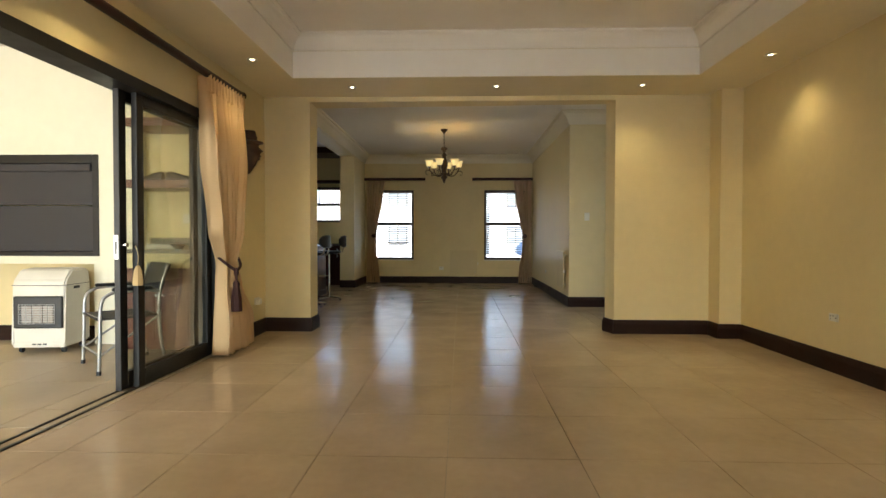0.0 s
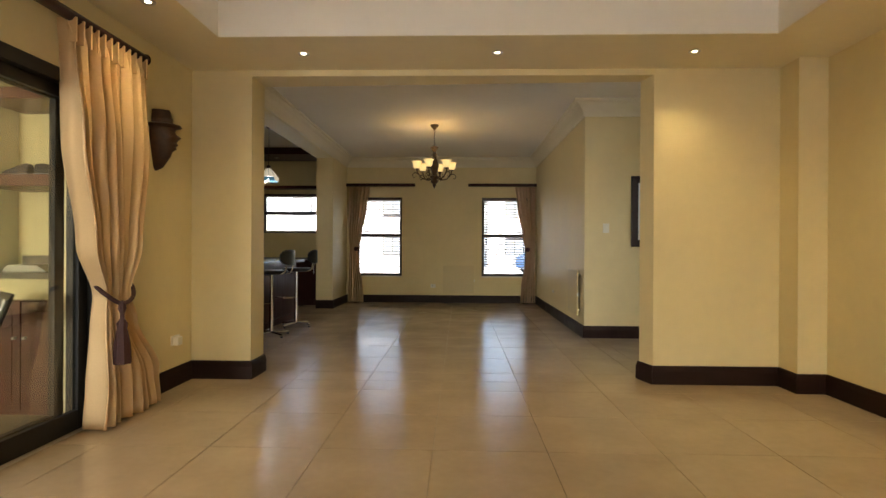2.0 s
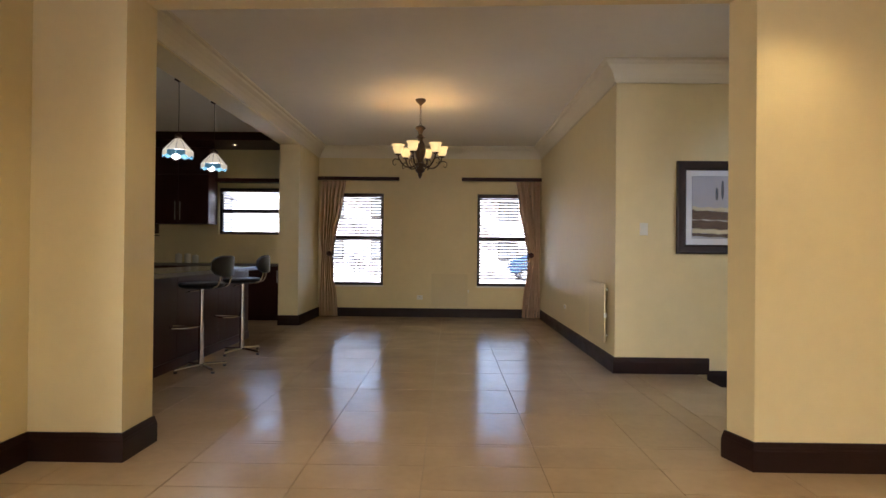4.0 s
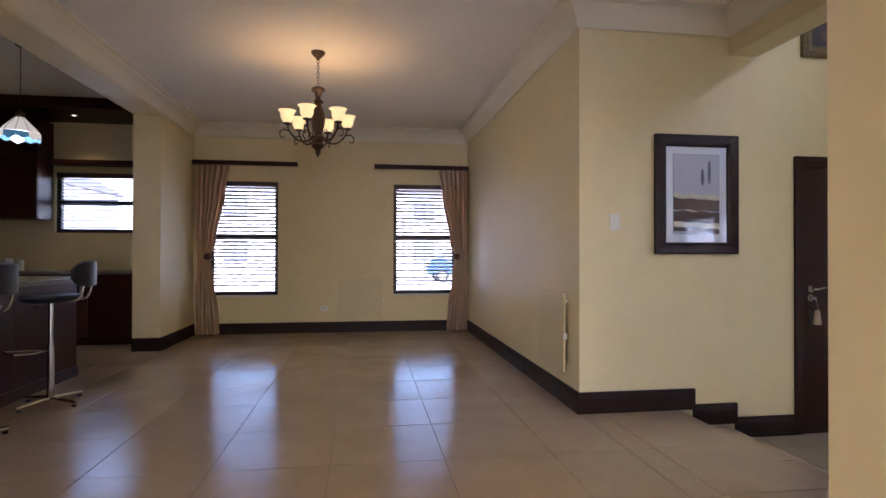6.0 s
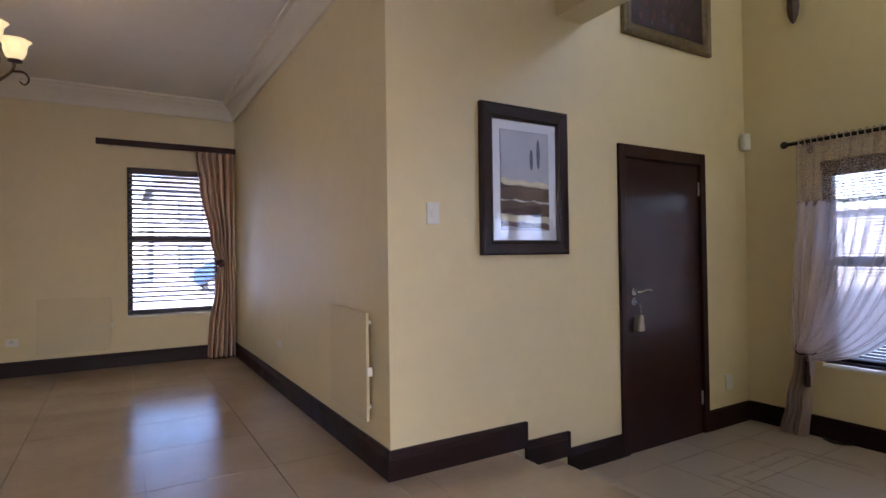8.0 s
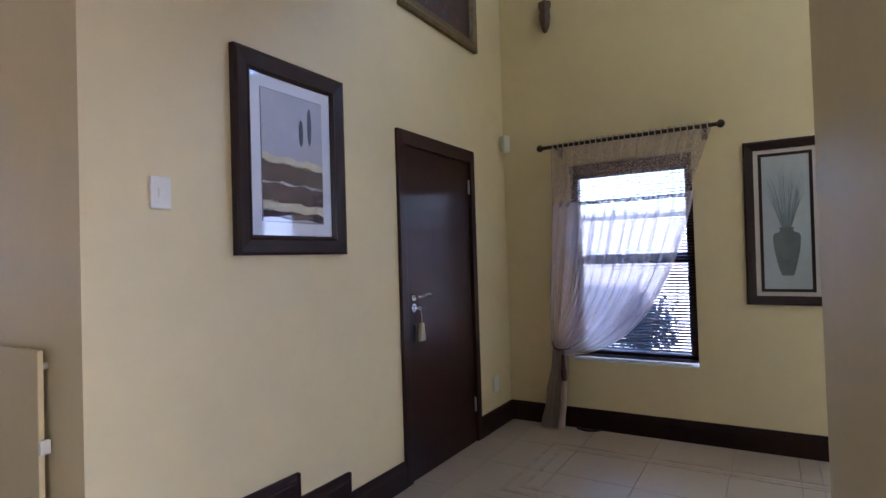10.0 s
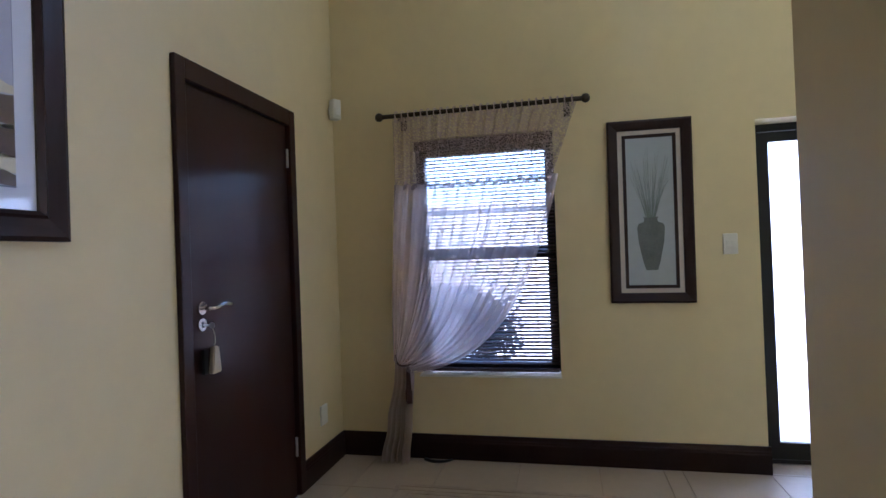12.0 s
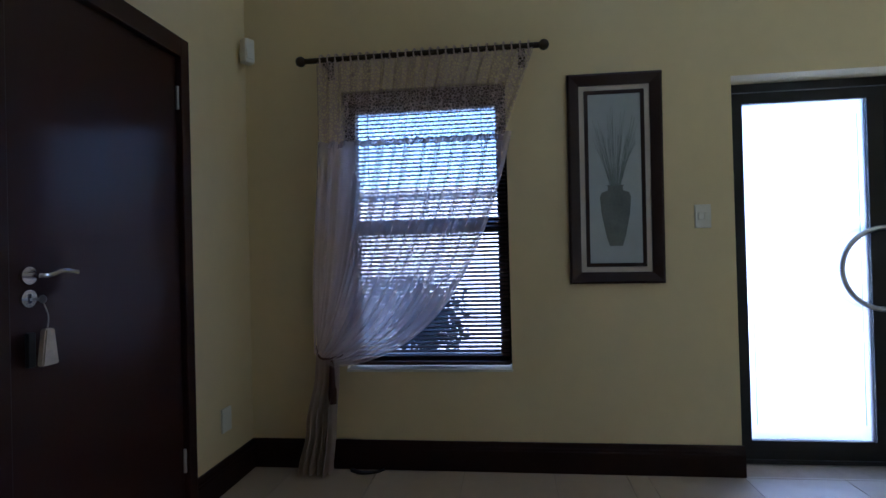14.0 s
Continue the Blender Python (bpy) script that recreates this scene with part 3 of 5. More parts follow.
def plate(name, m, w, h, label, category, holes=(), rocker=(), group=""):
    """A wall plate; local x along the wall, z up, -y out."""
    t = thing(name, m, label, category, group)
    part("cover", box(-w / 2, -0.011, -h / 2, w / 2, 0, h / 2, 0.003), PLASTIC, t)
    for x, z in rocker:
        part("rocker", box(x - 0.011, -0.016, z - 0.018, x + 0.011, -0.010, z + 0.018, 0.002), PLASTIC, t)
    for x, z in holes:
        part("socket_hole", box(x - 0.004, -0.0125, z - 0.004, x + 0.004, -0.0105, z + 0.004), BLACK, t)
    return t


SOCK = ((-0.012, 0.0), (0.012, 0.0), (0.0, 0.018))
p = plate("wall_socket", pose(XL, 5.78, 0.36, 0, 0, 90), 0.12, 0.075, "white wall socket with a plug-in adaptor", "socket", SOCK, ((0.045, 0.0),))
part("adaptor", box(-0.05, -0.055, -0.035, 0.02, -0.011, 0.03, 0.006), PLASTIC, p, "white plug-in adaptor")
plate("wall_socket", pose(XR, 4.42, 0.42, 0, 0, -90), 0.10, 0.06, "bare cream cable outlet low on the wall", "socket", ((-0.03, 0.01), (0.0, 0.012), (0.03, 0.0), (-0.03, -0.012)))

GLOW = shine("downlight_glow", (1.0, 0.86, 0.58), 2.0)
dl = thing("downlight", pose(0.647, 5.66, SOFFIT), "small round recessed downlight, lit, in the ceiling", "downlight", "downlights in the ceiling")
bm = bmesh.new()
lathe(bm, [(0.0175, 0.0005), (0.028, -0.006), (0.040, -0.005), (0.044, 0.001)], 24)
part("ring", bm, STEEL, dl, soft=True)
bm = bmesh.new()
lathe(bm, [(0.0185, -0.001), (0.012, -0.004), (0.001, -0.005)], 20)
part("bulb", bm, GLOW, dl)
# the last four downlights are unseen, added for more warm light
spots = [(-0.809, 5.66, SOFFIT), (2.097, 5.66, SOFFIT), (-1.493, 4.794, SOFFIT), (2.857, 4.791, SOFFIT), (-1.55, 3.1, SOFFIT), (2.86, 3.1, SOFFIT), (-1.55, 1.3, SOFFIT), (2.86, 1.3, SOFFIT)]
for x, y, z in [(0.647, 5.66, SOFFIT)] + spots:
    lamp("downlight_beam", "SPOT", look((x, y, z - 0.012), (x, y, 0)), 2.4, WARM, cone=118)
for x, y, z in spots:
    copy_thing(dl, pose(x, y, z))

# ---- dining room ----
for x0, x1, side in ((-1.895, -0.510, -1), (0.545, XD - 0.01, 1)):
    t = thing("curtain_rail", pose((x0 + x1) / 2, YE, 2.345), "dark wooden curtain rail above the window", "curtain rail", "rails above the end windows")
    w = (x1 - max(x0, BEAM1 + 0.01)) / 2
    mid = (x1 + max(x0, BEAM1 + 0.01)) / 2
    t.location.x = mid
    part("rail", box(-w, -0.13, -0.03, w, -0.085, 0.03, 0.006), DARKWOOD, t)
    for k in (-0.8, 0.8):
        part("bracket", box(w * k - 0.02, -0.085, -0.02, w * k + 0.02, 0, 0.02, 0.003), DARKWOOD, t)
for side in (-1, 1):
    cx = 1.56 * side + 0.02
    t = thing("curtain", pose(cx, YE, 0), "taupe curtain tied back with a dark knob beside the window", "curtain", "curtains at the end windows")
    def ed(a, b, d, z):
        lo, hi = (a, b) if side < 0 else (-b, -a)
        return (z, lo, hi, d)
    bm = bmesh.new()
    drape(bm, [ed(-0.29, 0.12, 0.8, 2.315), ed(-0.29, 0.07, 0.9, 1.95), ed(-0.29, -0.04, 0.9, 1.30), ed(-0.28, -0.12, 0.6, 1.06), ed(-0.29, -0.09, 0.8, 0.80), ed(-0.30, -0.02, 1.0, 0.30), ed(-0.30, 0.0, 1.0, 0.012)], 6, 0.13, 110, 5 + side)
    thick(part("cloth", bm, TAUPE, t, soft=True))
    kb = thing("tieback", pose(cx - side * -0.14 * 1, YE, 1.07), "dark round curtain tieback knob", "tieback", "tiebacks at the end windows")
    bm = bmesh.new()
    cyl(bm, (0, 0, 0), (0, -0.145, 0), 0.010)
    part("stem", bm, DARKWOOD, kb)
    bm = bmesh.new()
    bmesh.ops.create_uvsphere(bm, u_segments=14, v_segments=8, radius=0.045, matrix=Matrix.Translation((0, -0.155, 0)) @ Matrix.Diagonal((1, 0.45, 1, 1)))
    part("knob", bm, MAROON, kb, soft=True)


# darker than PAINT: the panels' missing edge shadow is put into their colour
HEATPAINT = mat("darkened_heater_cream", (0.66, 0.545, 0.31), 0.45, var=0.05, scale=2.0, spec=0.4)


def panel_heater(m, w, h, label):
    t = thing("panel_heater", m, label, "wall heater", "flat wall heaters")
    part("panel", box(-w / 2, -0.052, 0, w / 2, -0.034, h, 0.003), HEATPAINT, t)
    for x in (-w / 2 + 0.06, w / 2 - 0.06):
        for z in (0.06, h - 0.06):
            bm = bmesh.new()
            cyl(bm, (x, 0, z), (x, -0.035, z), 0.012, n=10)
            part("spacer", bm, PLASTIC, t)
    for x, z in ((w / 2 - 0.05, 0.05), (-w / 2 + 0.05, 0.05)):
        bm = bmesh.new()
        cyl(bm, (x, -0.051, z), (x, -0.056, z), 0.006, n=10)
        part("screw", bm, STEEL, t)
    part("switch", box(w / 2 + 0.002, -0.055, h * 0.42, w / 2 + 0.022, -0.025, h * 0.50, 0.003), PLASTIC, t, "white side switch")
    return t


panel_heater(pose(XD, 8.745, 0.255, 0, 0, -90), 0.56, 0.57, "cream flat panel heater mounted low on the wall")
panel_heater(pose(0.355, YE, 0.195), 0.615, 0.55, "cream flat panel heater under the windows' gap")
plate("wall_socket", pose(-0.15, YE, 0.335), 0.10, 0.075, "white wall socket on the end wall", "socket", SOCK)
plate("wall_socket", pose(XD, 10.45, 0.40, 0, 0, -90), 0.10, 0.05, "white wall socket beside the panel heater", "socket", SOCK)
plate("light_switch", pose(2.165, YP, 1.345), 0.075, 0.115, "white light switch on the cream wall", "light switch", (), ((0.0, 0.0),))

# chandelier
CX, CY = 0.0, 9.545
AGED = mat("aged_bronze", (0.050, 0.026, 0.013), 0.45, metal=0.35, var=0.5, scale=30, bump=0.3, bump_scale=80)
SHADE = shine("lit_alabaster_glass", (1.0, 0.76, 0.33), 0.075)
ch = thing("chandelier", pose(CX, CY, DINE), "bronze six-arm chandelier with lit alabaster glass shades", "chandelier")
bm = bmesh.new()
lathe(bm, [(0.001, 0.0), (0.060, 0.0), (0.062, -0.012), (0.045, -0.035), (0.022, -0.055), (0.010, -0.075), (0.001, -0.08)], 20)
part("canopy", bm, AGED, ch, soft=True)
for i in range(9):
    bm = bmesh.new()
    z = -0.085 - i * 0.026
    pts = [(0.011 * math.cos(a), 0, z + 0.019 * math.sin(a)) for a in [2 * math.pi * k / 12 for k in range(13)]]
    tube(bm, [Matrix.Rotation(i * 1.57, 3, "Z") @ Vector(p) for p in pts], 0.0028, 6)
    part("chain_link", bm, AGED, ch)
bm = bmesh.new()
lathe(bm, [(0.004, -0.30), (0.030, -0.31), (0.056, -0.325), (0.058, -0.34), (0.030, -0.37), (0.020, -0.41), (0.030, -0.425), (0.052, -0.445), (0.030, -0.46), (0.028, -0.48), (0.050, -0.53), (0.062, -0.60), (0.050, -0.67), (0.030, -0.72), (0.034, -0.745), (0.060, -0.755), (0.062, -0.775), (0.040, -0.80), (0.055, -0.825), (0.050, -0.845), (0.022, -0.87), (0.026, -0.885), (0.016, -0.905), (0.002, -0.935)], 28, (0, 0, 0), 0.05, 8)
part("column", bm, AGED, ch, soft=True)
for k in range(6):
    a = k * math.pi / 3 + 0.26
    R = Matrix.Rotation(a, 4, "Z")
    bm = bmesh.new()
    tube(bm, [R @ p for p in smooth_path([(0.04, 0, -0.765), (0.10, 0, -0.80), (0.18, 0, -0.79), (0.245, 0, -0.72), (0.262, 0, -0.665)], 6)], 0.0085, 8)
    tube(bm, [R @ p for p in smooth_path([(0.245, 0, -0.72), (0.300, 0, -0.715), (0.325, 0, -0.75), (0.305, 0, -0.785), (0.280, 0, -0.768)], 6)], 0.007, 8, 0.5)
    tube(bm, [R @ p for p in smooth_path([(0.10, 0, -0.80), (0.13, 0, -0.74), (0.105, 0, -0.70), (0.075, 0, -0.72)], 6)], 0.006, 8, 0.5)
    arm = part("arm", bm, AGED, ch, soft=True)
    bm = bmesh.new()
    lathe(bm, [(0.004, -0.672), (0.034, -0.664), (0.036, -0.655), (0.016, -0.648)], 16, R @ Vector((0.262, 0, 0)))
    part("bobeche", bm, AGED, arm, soft=True)
    bm = bmesh.new()
    lathe(bm, [(0.018, -0.652), (0.040, -0.640), (0.052, -0.610), (0.055, -0.575), (0.066, -0.553), (0.078, -0.546), (0.072, -0.549), (0.051, -0.575), (0.048, -0.610), (0.036, -0.635), (0.016, -0.646)], 28, R @ Vector((0.262, 0, 0)), 0.035, 6)
    part("shade", bm, SHADE, arm, "glowing cream alabaster glass", soft=True).visible_shadow = False
    p = R @ Vector((0.262, 0, -0.605))
    lamp("bulb", "POINT", pose(CX + p.x, CY + p.y, DINE + p.z), 0.105, (1.0, 0.79, 0.44))

# ---- kitchen ----
bar = thing("bar_counter", pose(-2.20, 8.2, 0), "dark wooden bar counter below a granite top", "counter")
part("body", box(-0.60, -1.8, 0.0, 0.0, 1.85, 0.86, 0.004), KWOOD, bar)
for i in range(4):
    y0 = -1.74 + i * 0.895
    bm = box(0.0, y0, 0.095, 0.010, y0 + 0.893, 0.855, 0.001)
    part("panel", bm, KWOOD, bar)
part("plinth", box(0.0, -1.8, 0.0, 0.02, 1.85, 0.09, 0.003), KWOOD, bar)
top = part("countertop", box(-2.86, 6.45, 0.862, -2.08, 10.12, 0.905, 0.008), GRANITE)
tagged(top, "speckled polished granite worktop on the bar counter", "worktop")


def bar_stool(m):
    t = thing("bar_stool", m, "black bar stool with low back, chrome column and cross foot", "bar stool", "stools at the bar counter")
    bm = bmesh.new()
    cyl(bm, (0, 0, 0.03), (0, 0, 0.44), 0.024, n=16), cyl(bm, (0, 0, 0.44), (0, 0, 0.76), 0.017, n=16)
    part("column", bm, CHROME, t, soft=True)
    for a in (55, 145, 235, 325):
        c, s = math.cos(radians(a)), math.sin(radians(a))
        bm = bmesh.new()
        tube(bm, [(0.0, 0.0, 0.046), (0.10 * c, 0.10 * s, 0.040), (0.245 * c, 0.245 * s, 0.028)], 0.018, 8, 0.75)
        f = part("foot", bm, CHROME, t, soft=True)
        bm = bmesh.new()
        cyl(bm, (0.23 * c, 0.23 * s, 0), (0.23 * c, 0.23 * s, 0.016), 0.016, n=10)
        part("glide", bm, BLACK, f)
    bm = bmesh.new()
    swing = Matrix.Rotation(radians(35), 4, "Z")
    tube(bm, [swing @ Vector(p) for p in ((0.02, 0.0, 0.40), (0.14, -0.10, 0.402), (0.25, -0.105, 0.408), (0.262, -0.09, 0.41), (0.262, 0.09, 0.41), (0.25, 0.105, 0.408), (0.14, 0.10, 0.402), (0.02, 0.0, 0.40))], 0.0065)
    part("footrest", bm, CHROME, t, soft=True)
    bm = bmesh.new()
    lathe(bm, [(0.001, 0.755), (0.17, 0.758), (0.195, 0.775), (0.20, 0.795), (0.185, 0.81), (0.10, 0.805), (0.001, 0.80)], 28)
    part("seat", bm, SEATBLACK, t, "black padded round seat", soft=True)
    for y in (-0.10, 0.10):
        bm = bmesh.new()
        tube(bm, smooth_path([(-0.08, y, 0.762), (-0.19, y, 0.775), (-0.225, y, 0.83), (-0.245, y * 0.95, 0.95)], 5), 0.009)
        part("back_support", bm, CHROME, t, soft=True)
    bm = bmesh.new()
    g = []
    for i in range(15):
        a = radians(-52 + 104 * i / 14)
        e = math.sqrt(max(0.0, 1 - ((i - 7) / 7.3) ** 4))
        g.append([bm.verts.new(((-0.05 - r * math.cos(a) * 1.0), r * math.sin(a), 0.965 + dz * e)) for r, dz in ((0.188, -0.085), (0.188, 0.085), (0.210, 0.098), (0.236, 0.088), (0.236, -0.088), (0.210, -0.098))])
    for p, q in zip(g, g[1:]):
        for k in range(6):
            bm.faces.new((p[k], p[(k + 1) % 6], q[(k + 1) % 6], q[k]))
    bm.faces.new(g[0]), bm.faces.new(g[-1][::-1])
    part("backrest", bm, SEATBLACK, t, "curved black backrest", soft=True)
    lv = bmesh.new()
    tube(lv, [(0.0, 0.0, 0.74), (0.05, 0.10, 0.735), (0.06, 0.15, 0.725)], 0.005, 6)
    part("lever", lv, CHROME, t)
    return t


bar_stool(pose(-1.94, 8.21, 0, 0, 0, 175))
bar_stool(pose(-1.89, 9.06, 0, 0, 0, 190))

GLOWGLASS = shine("lit_cream_glass", (0.74, 0.70, 0.56), 0.055)
BLUEGLASS = shine("lit_blue_glass", (0.035, 0.11, 0.16), 0.09)
WHITEGLOW = shine("lit_bulb", (0.82, 0.92, 1.0), 2.0)


def pendant(x, y):
    t = thing("pendant_lamp", pose(x, y, KIT), "leaded glass pendant lamp with blue scalloped rim, lit", "pendant lamp", "pendant lamps above the bar")
    bm = bmesh.new()
    lathe(bm, [(0.001, 0), (0.045, 0), (0.045, -0.012), (0.012, -0.030), (0.001, -0.03)], 16)
    part("canopy", bm, AGED, t, soft=True)
    bm = bmesh.new()
    tube(bm, [(0, 0, -0.03), (0.004, 0, -0.3), (0, 0, -0.60)], 0.004, 6)
    part("cord", bm, AGED, t)
    bm = bmesh.new()
    lathe(bm, [(0.001, -0.58), (0.030, -0.60), (0.038, -0.625), (0.028, -0.645)], 14)
    part("cap", bm, AGED, t, soft=True)
    for k in range(10):
        a0, a1 = 2 * math.pi * k / 10, 2 * math.pi * (k + 0.995) / 10
        def pt(r, z, a):
            return (r * math.cos(a), r * math.sin(a), z)
        am = (a0 + a1) / 2
        bm = bmesh.new()
        prof = [(0.036, -0.645), (0.078, -0.690), (0.118, -0.735), (0.150, -0.780)]
        v = [[bm.verts.new(pt(r, z, a)) for a in (a0, am, a1)] for r, z in prof]
        for p, q in zip(v, v[1:]):
            for j in range(2):
                bm.faces.new((p[j], p[j + 1], q[j + 1], q[j]))
        g = part("glass_panel", bm, GLOWGLASS, t)
        bm = bmesh.new()
        tube(bm, [pt(r + 0.001, z, a0) for r, z in prof], 0.0022, 5)
        part("leading", bm, AGED, t)
        bm = bmesh.new()
        v = [bm.verts.new(p) for p in (pt(0.151, -0.782, a0), pt(0.152, -0.782, am), pt(0.151, -0.782, a1), pt(0.153, -0.826, a1), pt(0.153, -0.846 - 0.008 * (k % 2), am), pt(0.153, -0.826, a0))]
        bm.faces.new((v[0], v[1], v[4], v[5])), bm.faces.new((v[1], v[2], v[3], v[4]))
        part("rim_panel", bm, BLUEGLASS if k % 3 else GLOWGLASS, t, "blue glass" if k % 3 else "")
    bm = bmesh.new()
    bmesh.ops.create_uvsphere(bm, u_segments=14, v_segments=10, radius=0.040, matrix=Matrix.Translation((0, 0, -0.775)))
    part("bulb", bm, WHITEGLOW, t, soft=True)
    lamp("pendant_bulb", "POINT", pose(x, y, KIT - 0.86), 0.25, (0.86, 0.94, 1.0))
    return t


for y in (8.08, 9.00, 9.88):
    pendant(-2.58, y)

# back run of the kitchen
def handle_bar(parent, x, y, z0, z1):
    bm = bmesh.new()
    cyl(bm, (x, y, z0), (x, y, z1), 0.006, n=10)
    for z in (z0 + 0.03, z1 - 0.03):
        cyl(bm, (x, y, z), (x, y + 0.03, z), 0.005, n=8)
    part("handle", bm, STEEL, parent, "steel bar handle", soft=True)


for i, x in enumerate((-5.9, -5.3, -4.7, -4.1, -3.5, -2.9)):
    t = thing("base_cabinet", pose(x, KY, 0), "dark wooden kitchen base cabinet under the worktop", "cabinet", "base cabinets along the kitchen wall")
    part("body", box(0, -0.58, 0.0, 0.598, -0.002, 0.86, 0.002), KWOOD, t)
    d = part("door", box(0.006, -0.602, 0.10, 0.592, -0.582, 0.855, 0.004), KWOOD, t)
    handle_bar(d, 0.53, -0.63, 0.60, 0.80)
tagged(part("countertop", box(-5.9, KY - 0.62, 0.862, BEAM0 - 0.004, KY - 0.002, 0.90, 0.006), GRANITE), "speckled granite worktop along the kitchen wall", "worktop")
for i, (a, b) in enumerate(((-4.575, -4.10), (-4.096, -3.60))):
    t = thing("wall_cabinet", pose(a, KY, 1.54), "tall dark wooden wall cabinet between the kitchen windows", "cabinet", "wall cabinets in the kitchen")
    part("body", box(0, -0.33, 0, b - a, -0.002, 1.25, 0.002), KWOOD, t)
    d = part("door", box(0.004, -0.352, 0.004, b - a - 0.004, -0.332, 0.80, 0.004), KWOOD, t)
    handle_bar(d, 0.04 if i else b - a - 0.04, -0.38, 0.06, 0.36)
    part("upper_door", box(0.004, -0.352, 0.81, b - a - 0.004, -0.332, 1.245, 0.004), KWOOD, t)
part_b = part("bulkhead", box(-5.9, KY - 0.80, 2.82, BEAM0 - 0.004, KY - 0.002, KIT - 0.002), KWOOD)
tagged(part_b, "dark wooden bulkhead under the kitchen ceiling", kind="structure")
for a, b in ((-5.9, -4.60), (-3.57, BEAM0 - 0.006)):
    t = part("pelmet", box(a, KY - 0.20, 2.25, b, KY - 0.002, 2.31, 0.004), KWOOD)
    tagged(t, "dark wooden pelmet board above the kitchen window", "pelmet", "pelmets above the kitchen windows")
for x in (-5.3, -3.15):
    copy_thing(dl, pose(x, KY - 0.42, 2.82))
    lamp("kitchen_beam", "SPOT", look((x, KY - 0.42, 2.80), (x, KY - 0.30, 0)), 0.9, WARM, cone=100)
blind("venetian_blind", pose(-2.94, KY + 0.02, 2.16, 0, 0, 180), 1.24, 0.77, 0.045, 4, "raised dark wooden blind in the kitchen window")
blind("venetian_blind", pose(-5.02, KY - 0.02, 2.20, 0, 0, 180), 0.86, 0.86, 0.042, 62, "closed dark wooden blind over the kitchen window")
plate("wall_socket", pose(-4.75, KY, 1.12), 0.12, 0.075, "white double socket above the kitchen worktop", "socket", SOCK)

k = thing("kettle", pose(-4.80, KY - 0.30, 0.90), "polished steel electric kettle on the worktop", "kettle")
bm = bmesh.new()
lathe(bm, [(0.001, 0.0), (0.085, 0.0), (0.088, 0.02), (0.080, 0.12), (0.062, 0.19), (0.045, 0.205), (0.001, 0.21)], 24)
part("body", bm, CHROME, k, soft=True)
bm = bmesh.new()
tube(bm, smooth_path([(0.06, 0, 0.19), (0.13, 0, 0.20), (0.145, 0, 0.12), (0.10, 0, 0.04)], 6), 0.011)
part("handle", bm, BLACK, k, soft=True)
bm = bmesh.new()
cyl(bm, (-0.055, 0, 0.15), (-0.115, 0, 0.19), 0.028, 0.014)
part("spout", bm, CHROME, k, soft=True)
bm = bmesh.new()
cyl(bm, (0, 0, 0.205), (0, 0, 0.225), 0.014, 0.010)
part("lid_knob", bm, BLACK, k, soft=True)
CERAMIC = mat("white_ceramic", (0.62, 0.58, 0.50), 0.2, var=0.06)
for i, (x, r, h) in enumerate(((-4.62, 0.040, 0.10), (-4.50, 0.038, 0.11), (-4.36, 0.045, 0.09), (-4.12, 0.050, 0.13), (-3.98, 0.050, 0.13), (-3.84, 0.046, 0.11))):
    c = thing("canister" if i > 2 else "drinking_glass", pose(x, KY - 0.25 - 0.02 * (i % 2), 0.90), "white ceramic canister with lid on the worktop" if i > 2 else "clear drinking glass upside down on the worktop", "canister" if i > 2 else "glass", "canisters on the worktop" if i > 2 else "glasses on the worktop")
    bm = bmesh.new()
    lathe(bm, [(0.001, 0), (r, 0), (r * 1.03, h * 0.5), (r, h), (0.001, h)], 20)
    part("body", bm, CERAMIC if i > 2 else GLASS, c, soft=True)
    if i > 2:
        bm = bmesh.new()
        lathe(bm, [(r * 1.04, h), (r * 0.9, h + 0.012), (0.012, h + 0.016), (0.012, h + 0.03), (0.001, h + 0.032)], 18)
        part("lid", bm, CERAMIC, c, soft=True)

# ---- hall ----
# dark door with its frame
door = tagged(new("door_1"), "closed dark stained flush wooden door in a dark frame", kind="structure")
bm = bmesh.new()
fx0, fx1, ftop = 3.585, 4.522, 1.852
bx(bm, fx0, YP - 0.022, HALL, fx0 + 0.06, YP + 0.12, ftop, 0.004), bx(bm, fx1 - 0.06, YP - 0.022, HALL, fx1, YP + 0.12, ftop, 0.004), bx(bm, fx0 + 0.06, YP - 0.022, ftop - 0.085, fx1 - 0.06, YP + 0.12, ftop, 0.004)
part("door_frame", bm, DARKWOOD, door)
part("door_leaf", box(fx0 + 0.063, YP + 0.002, HALL - 0.004, fx1 - 0.063, YP + 0.045, ftop - 0.088, 0.002), DARKWOOD, door)
bm = bmesh.new()
hx = fx0 + 0.135
cyl(bm, (hx, YP + 0.003, 0.860), (hx, YP - 0.010, 0.860), 0.026, n=20)
tube(bm, smooth_path([(hx, YP - 0.01, 0.860), (hx, YP - 0.045, 0.860), (hx + 0.02, YP - 0.055, 0.860), (hx + 0.07, YP - 0.055, 0.872), (hx + 0.125, YP - 0.052, 0.865)], 6), 0.0085)
part("door_handle", bm, CHROME, door, "chrome lever handle", soft=True)
bm = bmesh.new()
cyl(bm, (hx, YP + 0.003, 0.793), (hx, YP - 0.008, 0.793), 0.026, n=20)
ro = part("keyhole_rose", bm, CHROME, door, soft=True)
part("keyhole", box(hx - 0.004, YP - 0.010, 0.779, hx + 0.004, YP - 0.0078, 0.807), BLACK, ro)
